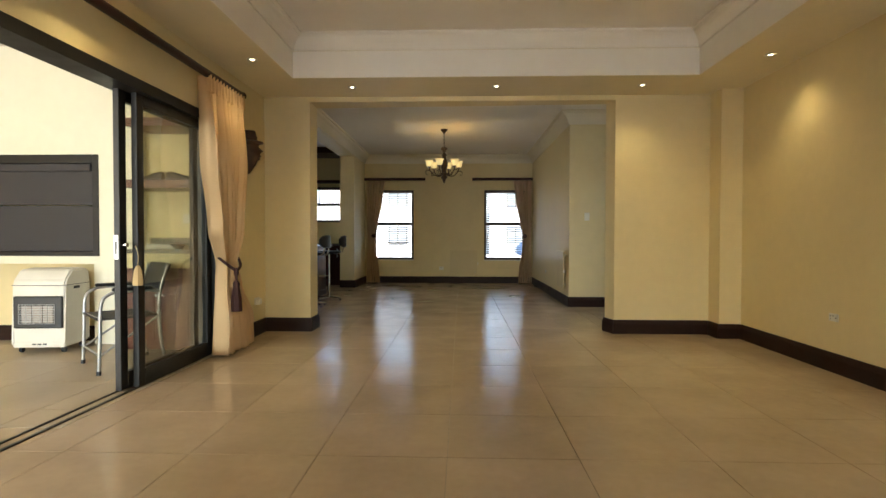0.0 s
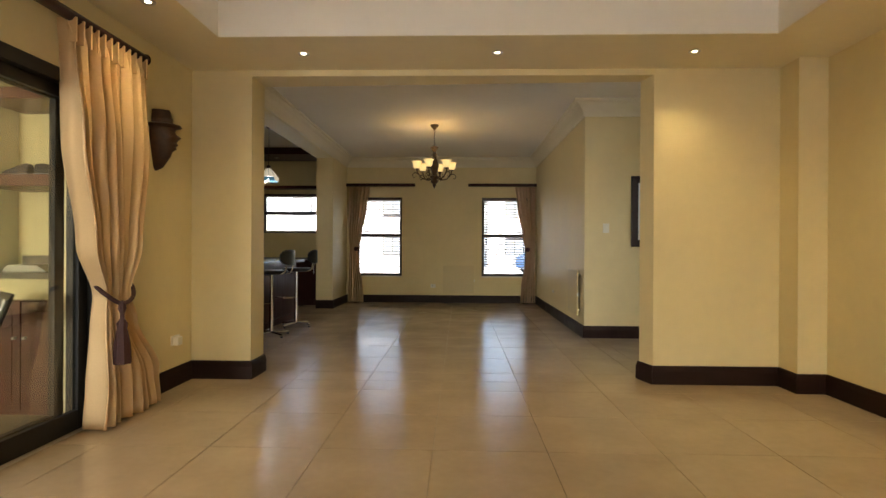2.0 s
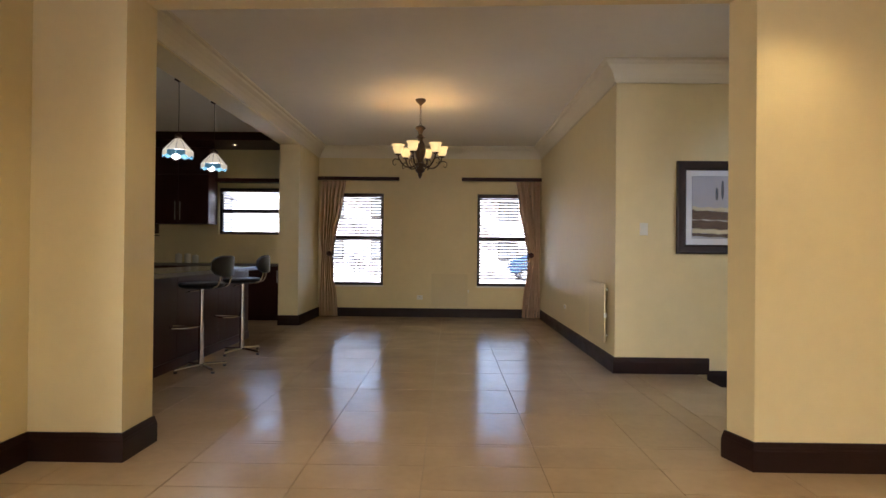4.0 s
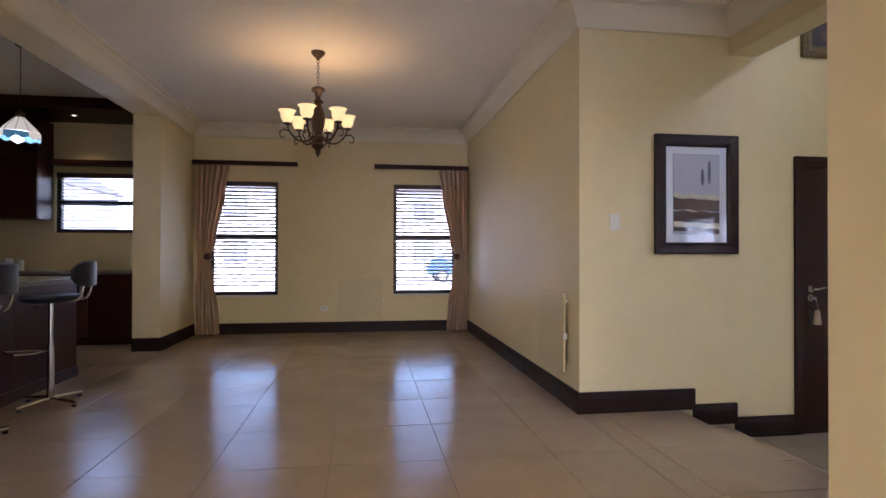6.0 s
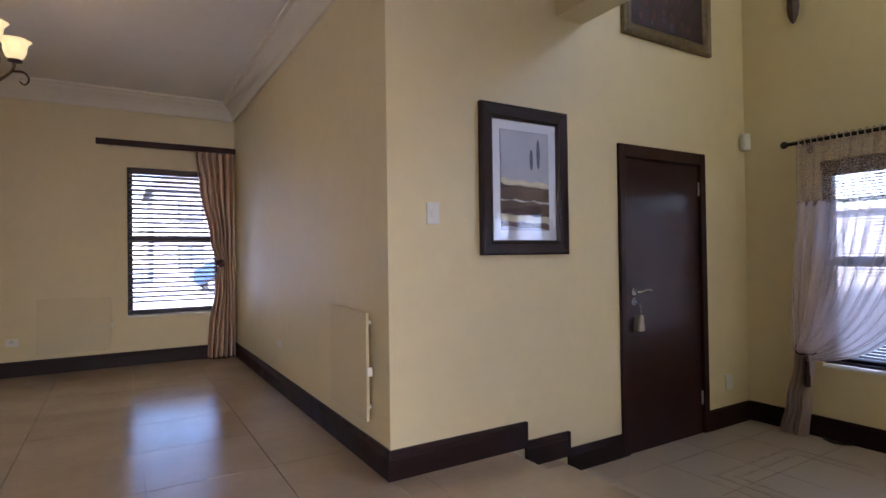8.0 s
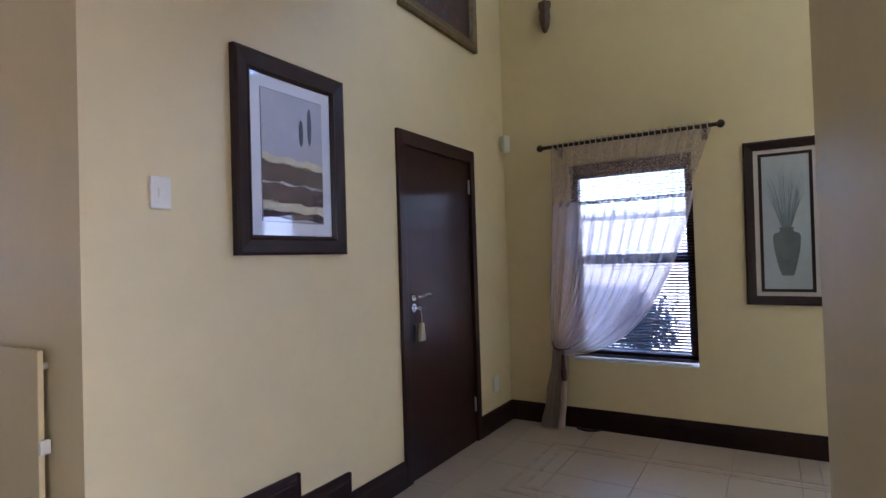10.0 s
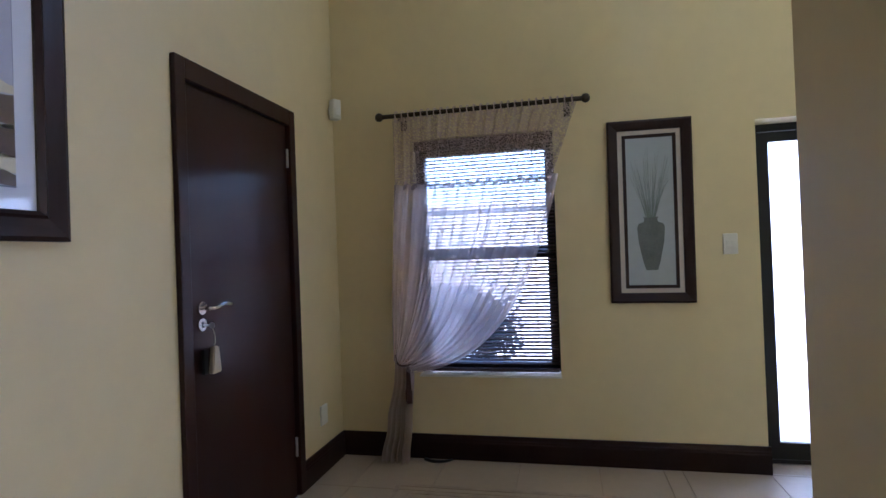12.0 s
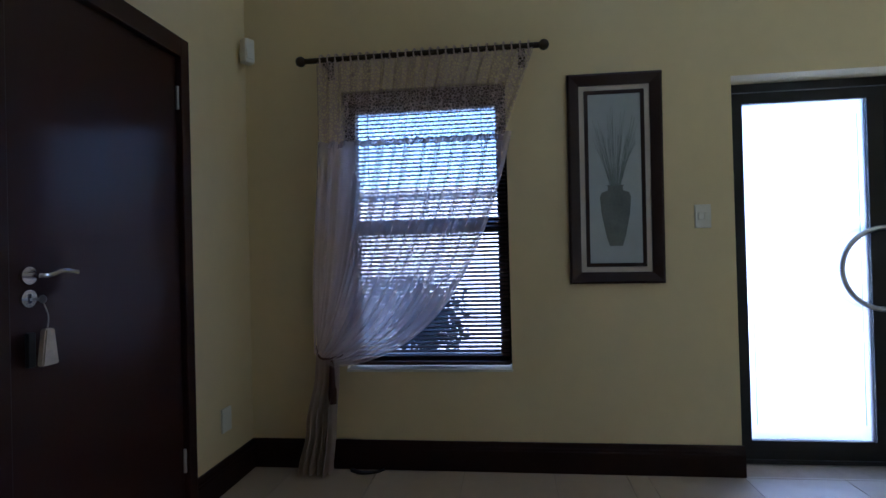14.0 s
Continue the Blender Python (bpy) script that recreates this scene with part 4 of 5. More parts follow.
for z in (1.59, 0.04):
    bm = bmesh.new()
    cyl(bm, (fx1 - 0.064, YP - 0.004, z - 0.05), (fx1 - 0.064, YP - 0.004, z + 0.05), 0.007, n=10)
    for q in (-0.017, 0.017):
        cyl(bm, (fx1 - 0.064, YP - 0.004, z + q - 0.002), (fx1 - 0.064, YP - 0.004, z + q + 0.002), 0.008, n=10)
    part("hinge", bm, STEEL, door, soft=True)
tag = thing("key_tag", pose(hx, YP - 0.012, 0.791), "key with a pale wooden tag hanging in the door lock", "key ring")
bm = bmesh.new()
cyl(bm, (0, 0.0, 0), (0, -0.03, 0), 0.004, n=8)
bmesh.ops.create_cone(bm, cap_ends=True, segments=14, radius1=0.012, radius2=0.012, depth=0.003, matrix=Matrix.Translation((0, -0.038, 0)) @ Matrix.Rotation(1.57, 4, "Y"))
part("key", bm, STEEL, tag)
bm = bmesh.new()
tube(bm, smooth_path([(0.0, -0.038, -0.005), (0.02, -0.036, -0.05), (0.022, -0.03, -0.09)], 5), 0.0018, 6)
part("string", bm, mat("string", (0.5, 0.45, 0.36), 0.9), tag)
bm = bmesh.new()
v0 = [bm.verts.new((0.022 + x, y, z)) for z, w in ((-0.088, 0.016), (-0.195, 0.030)) for x, y in ((-w, -0.042), (w, -0.042), (w, -0.020), (-w, -0.020))]
for f in ((0, 1, 2, 3), (4, 5, 6, 7), (0, 1, 5, 4), (1, 2, 6, 5), (2, 3, 7, 6), (3, 0, 4, 7)):
    bm.faces.new([v0[i] for i in f])
bmesh.ops.bevel(bm, geom=list(bm.edges), offset=0.004, segments=2, affect="EDGES")
part("tag", bm, mat("pale_wood_tag", (0.55, 0.47, 0.35), 0.6, var=0.2, scale=30), tag, soft=True)
bm = box(-0.030, -0.020, -0.195, -0.006, -0.006, -0.095, 0.003)
part("fob", bm, BLACK, tag)


def moulding_frame(parent, w, h, fw, prof, material, name="frame"):
    """Four mitred lengths round a rectangle w x h (outer); prof: (inward share 0..1, depth)."""
    for k in range(4):
        bm = bmesh.new()
        ring = []
        for u, d in prof:
            i = fw * u
            x0, x1, z0, z1 = -w / 2 + i, w / 2 - i, -h / 2 + i, h / 2 - i
            c = [(x0, z0), (x1, z0), (x1, z1), (x0, z1)]
            a, b = c[k], c[(k + 1) % 4]
            ring.append((bm.verts.new((a[0], -d, a[1])), bm.verts.new((b[0], -d, b[1]))))
        n = len(ring)
        for i in range(n):
            p, q = ring[i], ring[(i + 1) % n]
            bm.faces.new((p[0], p[1], q[1], q[0]))
        part(name, bm, material, parent)


def card(parent, name, x0, z0, x1, z1, d, material, label=""):
    return part(name, box(x0, -d, z0, x1, -d + 0.002, z1), material, parent, label)


PRINTWHITE = mat("print_white", (0.74, 0.72, 0.73), 0.7, var=0.03)
PRINTGREY = mat("print_grey_wash", (0.48, 0.46, 0.50), 0.7, var=0.12, scale=5)
PRINTBROWN = mat("print_brown_wash", (0.105, 0.060, 0.050), 0.7, var=0.5, scale=9, stretch=(1, 1, 6))
PRINTCREAM = mat("print_cream", (0.66, 0.58, 0.40), 0.7, var=0.15, scale=12)
PRINTINK = mat("print_ink", (0.075, 0.085, 0.12), 0.7, var=0.4, scale=20)
PRINTSEA = mat("print_blue_grey", (0.42, 0.46, 0.48), 0.7, var=0.08, scale=3)
PRINTURN = mat("print_urn_grey", (0.15, 0.165, 0.155), 0.7, var=0.3, scale=10)
PRINTTWIG = mat("print_twig_grey", (0.24, 0.28, 0.26), 0.7, var=0.3, scale=10)
PICGLASS = glassy("picture_glass")

pic = thing("framed_print", pose(2.79, YP, 1.55), "dark framed landscape print with white mount behind glass", "picture")
W, H = 0.648, 0.862
moulding_frame(pic, W, H, 0.085, [(0, 0.0), (0, 0.030), (0.15, 0.036), (0.45, 0.030), (0.75, 0.026), (0.85, 0.030), (1.0, 0.018), (1.0, 0.0)], FRAMEWOOD)
card(pic, "mount", -0.242, -0.349, 0.242, 0.349, 0.008, PRINTWHITE, "white card mount")
card(pic, "print_border", -0.182, -0.287, 0.182, 0.292, 0.0095, PRINTINK)
sheet = card(pic, "print", -0.1795, -0.2845, 0.1795, 0.2895, 0.011, PRINTGREY, "abstract landscape in brown, cream and grey")


def wavy_band(parent, z0, z1, seed, material, d=0.0125):
    rnd = random.Random(seed)
    bm = bmesh.new()
    n = 24
    tops = [z1 + 0.006 * math.sin(i * 0.7 + seed) + rnd.uniform(-0.003, 0.003) - 0.014 * i / n for i in range(n + 1)]
    bots = [z0 + 0.004 * math.sin(i * 0.5 + 2 * seed) - 0.014 * i / n for i in range(n + 1)]
    t = [bm.verts.new((-0.1795 + 0.359 * i / n, -d, z)) for i, z in enumerate(tops)]
    b = [bm.verts.new((-0.1795 + 0.359 * i / n, -d, z)) for i, z in enumerate(bots)]
    for i in range(n):
        bm.faces.new((b[i], b[i + 1], t[i + 1], t[i]))
    r = bmesh.ops.extrude_face_region(bm, geom=bm.faces[:])
    for v in r["geom"]:
        if isinstance(v, bmesh.types.BMVert):
            v.co.y += 0.0008
    part("print_band", bm, material, parent)


for z0, z1, m_, s_ in ((-0.026, 0.008, PRINTCREAM, 1), (-0.108, -0.023, PRINTBROWN, 2), (-0.114, -0.107, PRINTWHITE, 3), (-0.196, -0.113, PRINTBROWN, 4), (-0.236, -0.194, PRINTCREAM, 5), (-0.266, -0.234, PRINTBROWN, 6)):
    wavy_band(sheet, z0, z1, s_, m_)
for x, z, hh in ((0.047, 0.128, 0.075), (0.100, 0.165, 0.108)):
    bm = bmesh.new()
    bmesh.ops.create_uvsphere(bm, u_segments=14, v_segments=12, radius=1, matrix=Matrix.Translation((x, -0.012, z)) @ Matrix.Diagonal((0.014, 0.0012, hh * 0.82, 1)))
    part("print_tree", bm, PRINTINK, sheet)
g = part("glass", box(-0.242, -0.0170, -0.349, 0.242, -0.0150, 0.349), PICGLASS, pic)
g.visible_shadow = False

pic = thing("framed_print", pose(XE, 6.361, 1.245, 0, 0, -90), "dark framed print of a grey urn with twigs", "picture")
pic.matrix_world = pose(XE, 6.361, 1.245, 0, 0.5, -90) @ Matrix.Diagonal((1.038, 1, 1.034, 1))
W, H = 0.440, 1.010
moulding_frame(pic, W, H, 0.055, [(0, 0.0), (0, 0.026), (0.2, 0.032), (0.7, 0.024), (1.0, 0.018), (1.0, 0.0)], FRAMEWOOD)
card(pic, "mount", -0.166, -0.451, 0.166, 0.451, 0.008, mat("print_mount_grey", (0.60, 0.54, 0.48), 0.7, var=0.04), "pale grey-cream mount")
moulding_frame(pic, 0.280, 0.850, 0.018, [(0, 0.006), (0, 0.014), (1.0, 0.012), (1.0, 0.006)], FRAMEWOOD, "inner_frame")
sheet = card(pic, "print", -0.124, -0.409, 0.124, 0.409, 0.0095, PRINTSEA, "pale blue-grey print of an urn")
bm = bmesh.new()
prof = [(0.030, -0.325), (0.044, -0.28), (0.066, -0.17), (0.072, -0.09), (0.064, -0.068), (0.036, -0.058), (0.034, -0.04), (0.042, -0.032)]
l = [bm.verts.new((-r, -0.0115, z)) for r, z in prof]
r_ = [bm.verts.new((r, -0.0115, z)) for r, z in prof]
for i in range(len(prof) - 1):
    bm.faces.new((l[i], r_[i], r_[i + 1], l[i + 1]))
e = bmesh.ops.extrude_face_region(bm, geom=bm.faces[:])
for v in e["geom"]:
    if isinstance(v, bmesh.types.BMVert):
        v.co.y += 0.001
part("print_urn", bm, PRINTURN, sheet)
rnd = random.Random(4)
for i in range(60):
    a = rnd.uniform(-0.034, 0.034)
    tip = (a * 3.0 + rnd.uniform(-0.012, 0.012), -0.0112, 0.20 + rnd.uniform(0, 0.15) - abs(a) * 1.2)
    bm = bmesh.new()
    tube(bm, smooth_path([(a * 0.7, -0.0112, -0.035), (a * 1.5, -0.0112, 0.06), tip], 4), 0.0009, 4, 0.5)
    part("print_twig", bm, PRINTTWIG, sheet)

# gilt framed dark painting high on the wall
up = thing("framed_painting", pose(4.13, YP, 2.99), "dark painting in a carved gilt frame high on the wall", "picture")
GILT = mat("worn_gilt", (0.16, 0.115, 0.055), 0.5, metal=0.4, var=0.5, scale=30, bump=0.8, bump_scale=70)
moulding_frame(up, 0.97, 0.78, 0.085, [(0, 0.0), (0, 0.030), (0.2, 0.040), (0.5, 0.030), (0.8, 0.034), (1.0, 0.016), (1.0, 0.0)], GILT)
cv = card(up, "canvas", -0.402, -0.307, 0.402, 0.307, 0.012, mat("dark_painting", (0.045, 0.024, 0.028), 0.45, var=0.8, scale=7), "dark brown and purple painted canvas")
rnd = random.Random(9)
for i in range(26):
    x, z, s_ = rnd.uniform(-0.3, 0.3), rnd.uniform(-0.26, 0.24), rnd.uniform(0.012, 0.034)
    bm = bmesh.new()
    bmesh.ops.create_uvsphere(bm, u_segments=8, v_segments=6, radius=1, matrix=Matrix.Translation((x, -0.0122, z)) @ Matrix.Diagonal((s_, 0.0008, s_ * rnd.uniform(0.8, 2.0), 1)))
    part("paint_patch", bm, (PRINTBROWN, MAHOG, PRINTINK, PRINTBROWN, MAHOG)[i % 5], cv)

# carved bracket high on the window wall
bm = bmesh.new()
lathe(bm, [(0.003, 0.0), (0.022, 0.02), (0.040, 0.07), (0.050, 0.14), (0.046, 0.22), (0.060, 0.26), (0.055, 0.30), (0.002, 0.31)], 16, (0, -0.06, 0), 0.12, 5)
cb = part("wall_carving", bm, mat("brown_carved_wood", (0.10, 0.055, 0.04), 0.5, var=0.4, scale=25), None, soft=True)
cb.matrix_world = pose(XE, 7.88, 2.80, 0, 0, -90) @ Matrix.Diagonal((0.8, 0.8, 0.8, 1))
tagged(cb, "small brown carved ornament high on the wall", "wall ornament")

s = thing("motion_sensor", pose(XE - 0.055, 8.278, 1.985, 0, 0, -30), "white alarm motion sensor in the wall corner", "alarm sensor")
part("body", box(-0.030, -0.075, -0.065, 0.030, -0.020, 0.065, 0.010), PLASTIC, s)
part("lens", box(-0.022, -0.080, -0.045, 0.022, -0.072, 0.005, 0.003), PLASTIC, s)
part("mount", box(-0.012, -0.022, -0.02, 0.012, 0.012, 0.02, 0.003), PLASTIC, s)
plate("wall_socket", pose(4.795, YP, 0.112), 0.085, 0.115, "white blank wall plate above the skirting", "wall plate")
plate("light_switch", pose(XE, 5.950, 1.043, 0, 0, -90), 0.075, 0.115, "white light switch beside the glass door", "light switch", (), ((-0.012, 0.0), (0.016, 0.0)))

# hall window: recessed dark frame and blind
win = tagged(new("window_5"), "dark framed window with white sill", kind="structure")
y0, y1, z0, z1, fx = 6.893, 7.757, 0.29, 1.765, XE + 0.06
bm = bmesh.new()
bx(bm, fx, y0, z0 + 0.02, fx + 0.07, y0 + 0.055, z1), bx(bm, fx, y1 - 0.055, z0 + 0.02, fx + 0.07, y1, z1), bx(bm, fx, y0, z1 - 0.10, fx + 0.07, y1, z1), bx(bm, fx, y0, z0 + 0.02, fx + 0.07, y1, z0 + 0.07), bx(bm, fx, y0, 1.00, fx + 0.07, y1, 1.07)
part("window_frame", bm, BRONZE, win)
part("window_sill", box(XE - 0.004, y0 - 0.004, z0 - 0.008, XE + 0.20, y1 + 0.004, z0 + 0.005, 0.002), PLASTIC, win)
for a, b in ((z0 + 0.07, 1.00), (1.07, z1 - 0.10)):
    g = part("pane", box(fx + 0.03, y0 + 0.055, a, fx + 0.036, y1 - 0.055, b), GLASS, win)
    g.visible_shadow = False
blind("venetian_blind", pose(XE + 0.03, 7.325, 1.755, 0, 0, 90), 0.845, 1.44, 0.0215, -27, "dark venetian blind behind the sheer curtain", 0.021)

IRON = mat("dark_iron", (0.045, 0.033, 0.024), 0.45, metal=0.6, var=0.3)
rod("curtain_rod", pose(XE, 7.914, 1.903, 0, 0.0, -90), 1.193, 0.014, IRON, "dark iron curtain rod with ball finials", True, (0.09, 0.93))
sh = thing("sheer_curtain", pose(XE, 7.914, 0, 0, 0, -90), "sheer lilac curtain with lace valance swept to one side", "curtain")
# sweep: left edge hangs, right edge curves to the tie
bm = bmesh.new()
rnd = random.Random(2)
N, M = 150, 60


def sweep(s, t):
    """A cubic from the rod to the tie: the hanging edge at s = 0, the bellied edge at s = 1."""
    pts = (0.080 + 1.050 * s, 1.88), (0.070 + 0.930 * s, 1.40 - 0.15 * s), (0.010 + 0.840 * s, 0.85 - 0.48 * s), (0.035 + 0.095 * s, 0.41 - 0.07 * s)
    w = (1 - t) ** 3, 3 * t * (1 - t) ** 2, 3 * t * t * (1 - t), t ** 3
    return sum(a * p[0] for a, p in zip(w, pts)), sum(a * p[1] for a, p in zip(w, pts))


grid = []
for j in range(M + 1):
    line = []
    for i in range(N + 1):
        s_ = i / N
        t0 = 0.275 - 0.075 * s_
        t = t0 + (1 - t0) * j / M
        u, z = sweep(s_, t)
        w = 2 * math.pi * 10 * s_ + 0.9 * math.sin(7 * s_) + 0.4 * math.sin(5 * t)
        amp = 0.004 + 0.010 * t
        line.append(bm.verts.new((u, -0.105 - amp * math.cos(w) - 0.003 * math.sin(2.7 * w), z)))
    grid.append(line)
for p, q in zip(grid, grid[1:]):
    for i in range(N):
        bm.faces.new((p[i], p[i + 1], q[i + 1], q[i]))
part("cloth", bm, SHEER, sh, soft=True)
for lo_, wd in ((0.02, 0.05), (0.10, 0.03), (0.17, 0.05), (0.26, 0.025), (0.33, 0.04), (0.42, 0.02), (0.48, 0.035), (0.57, 0.02), (0.63, 0.03), (0.72, 0.018), (0.79, 0.03), (0.88, 0.02), (0.965, 0.034)):
    bm = bmesh.new()
    grid = []
    for j in range(41):
        t = 0.275 - 0.075 * lo_ + (0.725 + 0.075 * lo_) * j / 40
        line = []
        for i in range(5):
            s_ = lo_ + wd * i / 4 + 0.006 * math.sin(6 * t + 20 * lo_)
            u, z = sweep(s_, t)
            line.append(bm.verts.new((u, -0.150 - 0.010 * math.sin(math.pi * i / 4) - 0.01 * t, z)))
        grid.append(line)
    for p, q in zip(grid, grid[1:]):
        for i in range(4):
            bm.faces.new((p[i], p[i + 1], q[i + 1], q[i]))
    part("fold", bm, SHEER, sh, soft=True)
bm = bmesh.new()
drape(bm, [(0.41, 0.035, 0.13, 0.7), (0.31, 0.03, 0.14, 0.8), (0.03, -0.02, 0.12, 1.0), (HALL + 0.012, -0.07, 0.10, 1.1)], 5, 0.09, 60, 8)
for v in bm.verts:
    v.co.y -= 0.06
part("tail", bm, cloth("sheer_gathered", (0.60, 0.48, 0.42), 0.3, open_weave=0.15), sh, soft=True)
bm = bmesh.new()
grid = []
for j in range(25):
    z = 1.88 - 0.42 * j / 24
    line = []
    for i in range(141):
        s_ = i / 140
        w = 2 * math.pi * 15 * s_ + 0.6 * math.sin(9 * s_)
        zz = z - (0.010 * abs(math.sin(22 * s_ * math.pi / 2)) if j == 24 else 0)
        edge = 1.165 - 0.155 * (j / 24)
        line.append(bm.verts.new((0.075 + (edge - 0.075) * s_, -0.132 - 0.007 * math.cos(w) - 0.003 * math.sin(2.3 * w), zz)))
    grid.append(line)
for p, q in zip(grid, grid[1:]):
    for i in range(140):
        bm.faces.new((p[i], p[i + 1], q[i + 1], q[i]))
part("valance", bm, LACE, sh, "brown lace valance", soft=True)
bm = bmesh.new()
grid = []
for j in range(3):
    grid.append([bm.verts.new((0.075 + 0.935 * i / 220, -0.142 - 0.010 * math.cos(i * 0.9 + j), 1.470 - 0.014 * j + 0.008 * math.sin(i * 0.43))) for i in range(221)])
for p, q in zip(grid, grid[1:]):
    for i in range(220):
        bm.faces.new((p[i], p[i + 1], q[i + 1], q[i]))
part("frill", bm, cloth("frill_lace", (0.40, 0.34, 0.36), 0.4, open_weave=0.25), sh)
for i in range(27):
    u = 0.09 + 0.0405 * i
    bm = bmesh.new()
    tube(bm, smooth_path([(u, -0.118, 1.86), (u - 0.004, -0.122, 1.91), (u, -0.10, 1.928), (u + 0.004, -0.078, 1.91), (u, -0.085, 1.86)], 4), 0.0045, 6)
    part("tab", bm, cloth("tab_cloth", (0.52, 0.42, 0.36), 0.3) if i == 0 else bpy.data.materials["tab_cloth"], sh)
tb = thing("tieback", pose(XE, 7.944, 0.40, 0, 0, -90), "dark cord tieback round the sheer curtain", "tieback")
bm = bmesh.new()
tube(bm, smooth_path([(0.06, -0.02, 0.05), (0.065, -0.12, 0.03), (0.11, -0.175, -0.015), (0.19, -0.12, -0.01), (0.17, -0.03, 0.02)], 6), 0.006)
part("cord", bm, MAROON, tb, soft=True)
bm = bmesh.new()
lathe(bm, [(0.003, -0.02), (0.012, -0.05), (0.016, -0.16), (0.022, -0.18), (0.020, -0.25), (0.001, -0.25)], 12, (0.145, -0.13, 0))
part("tassel", bm, MAROON, tb, soft=True)
t = thing("cable_end", pose(XE - 0.06, 7.65, HALL), "small dark cable end lying by the skirting", "cable")
bm = bmesh.new()
tube(bm, smooth_path([(0, 0.08, 0.012), (-0.03, 0.02, 0.012), (-0.02, -0.05, 0.012), (0.01, -0.09, 0.014)], 6), 0.011, 8, 0.6)
part("cord", bm, BLACK, t, soft=True)

# glazed front door, two leaves
FROST = bpy.data.materials.new("frosted_glass")
FROST.use_nodes = True
fb = FROST.node_tree.nodes["Principled BSDF"]
fb.inputs["Base Color"].default_value = (0.93, 0.96, 1.0, 1)
fb.inputs["Transmission Weight"].default_value, fb.inputs["Roughness"].default_value = 0.95, 0.6
fd = tagged(new("door_2"), "dark framed double front door with frosted panes", kind="structure")
dx = XE + 0.16
bm = bmesh.new()
bx(bm, dx, 5.74, HALL, dx + 0.07, 5.80, 1.722), bx(bm, dx, 4.10, HALL, dx + 0.07, 4.158, 1.722), bx(bm, dx, 4.158, 1.68, dx + 0.07, 5.74, 1.722), bx(bm, dx, 4.158, HALL, dx + 0.07, 5.74, HALL + 0.02)
part("door_frame", bm, BRONZE, fd)
for a, b in ((5.020, 5.737), (4.161, 5.016)):
    lo, hi = HALL + 0.022, 1.676
    p0, p1 = (a + 0.072, b - 0.054) if a > 4.5 else (a + 0.054, b - 0.072)
    bm = bmesh.new()
    bx(bm, dx + 0.01, a, lo, dx + 0.06, p0, hi), bx(bm, dx + 0.01, p1, lo, dx + 0.06, b, hi)
    bx(bm, dx + 0.01, p0, 1.622, dx + 0.06, p1, hi), bx(bm, dx + 0.01, p0, lo, dx + 0.06, p1, -0.107)
    lf = part("door_leaf", bm, BRONZE, fd)
    g = part("pane", box(dx + 0.030, p0, -0.107, dx + 0.040, p1, 1.622), FROST, lf, "frosted glass pane")
    g.visible_shadow = False
    bm = bmesh.new()
    bx(bm, dx + 0.0275, p0 + 0.035, -0.03, dx + 0.030, p0 + 0.038, 1.55), bx(bm, dx + 0.0275, p1 - 0.038, -0.03, dx + 0.030, p1 - 0.035, 0.50)
    part("etched_line", bm, PRINTSEA, lf)
    for sx in (-1, 1):
        bm = bmesh.new()
        cy_ = a + 0.030 if a > 4.5 else b - 0.24
        cx_ = dx - 0.03 if sx < 0 else dx + 0.10
        pts = [(cx_, cy_ + 0.203 * math.cos(q), 0.763 + 0.203 * math.sin(q)) for q in [2 * math.pi * k_ / 40 for k_ in range(41)]]
        tube(bm, pts, 0.013, 10)
        for s2 in (-1, 1):
            cyl(bm, (cx_, cy_, 0.763 + s2 * 0.198), (dx + 0.035, cy_, 0.763 + s2 * 0.198), 0.008, n=10)
        part("ring_handle", bm, STEEL, lf, "round steel pull ring", soft=True)

# ---- patio ----
PX, PY = -2.07, 5.25
bm = bmesh.new()
for x0, x1, z0, z1 in ((-6.4, -4.76, 0, 2.85), (-4.76, -4.46, 0.77, 2.85), (-4.46, -3.22, 0.77, 0.86), (-4.46, -3.18, 1.80, 2.85), (-3.22, -3.18, 0, 0.86), (-3.18, -2.80, 0, 2.85)):
    bx(bm, x0, PY, z0, x1, PY + 0.4, z1)
PALEPAINT = mat("pale_exterior_paint", (0.80, 0.76, 0.61), 0.6, var=0.06, scale=1.2, bump=0.12, bump_scale=60, spec=0.3)
structure("wall_patio", bm, PALEPAINT, "cream patio wall with barbecue recess")
bm = bmesh.new()
bx(bm, -6.4, PY + 0.4, 0, XL - 0.22, YO0, 3.1), bx(bm, -2.80, PY + 0.16, 0, -2.12, PY + 0.4, 3.1), bx(bm, -2.12, 4.95, 0, XL - 0.22, PY + 0.4, 3.1)
structure("wall_alcove", bm, PAINT, "cream walls of the patio alcove")
# unseen ceiling and outer walls, added to shade the patio from direct sun
structure("ceiling_patio", box(-6.6, -3.2, 2.85, XL - 0.22, YO0, 3.0), WHITE, "white patio ceiling, out of view, added to keep sun out")
# the south opening is assumed, there to hold the patio's area lamp
bm = bmesh.new()
wall_with_holes(bm, "x", -6.6, XL - 0.22, -3.2, -3.0, 0, 3.0, [(-6.2, -2.2, 0.1, 2.5)])
structure("wall_patio_south", bm, PAINT, "plain patio wall with an unseen opening added for light")
structure("wall_patio_west", box(-6.6, -3.0, 0, -6.4, YO0, 3.0), PAINT, "plain patio wall")
structure("recess_back", box(-4.76, PY + 0.165, 0, -3.22, PY + 0.4, 0.77), PAINT, "back of the low recess")
bm = bmesh.new()
run_profile(bm, (-4.76, PY + 0.165, 0), (-3.22, PY + 0.165, 0), S_, SK)
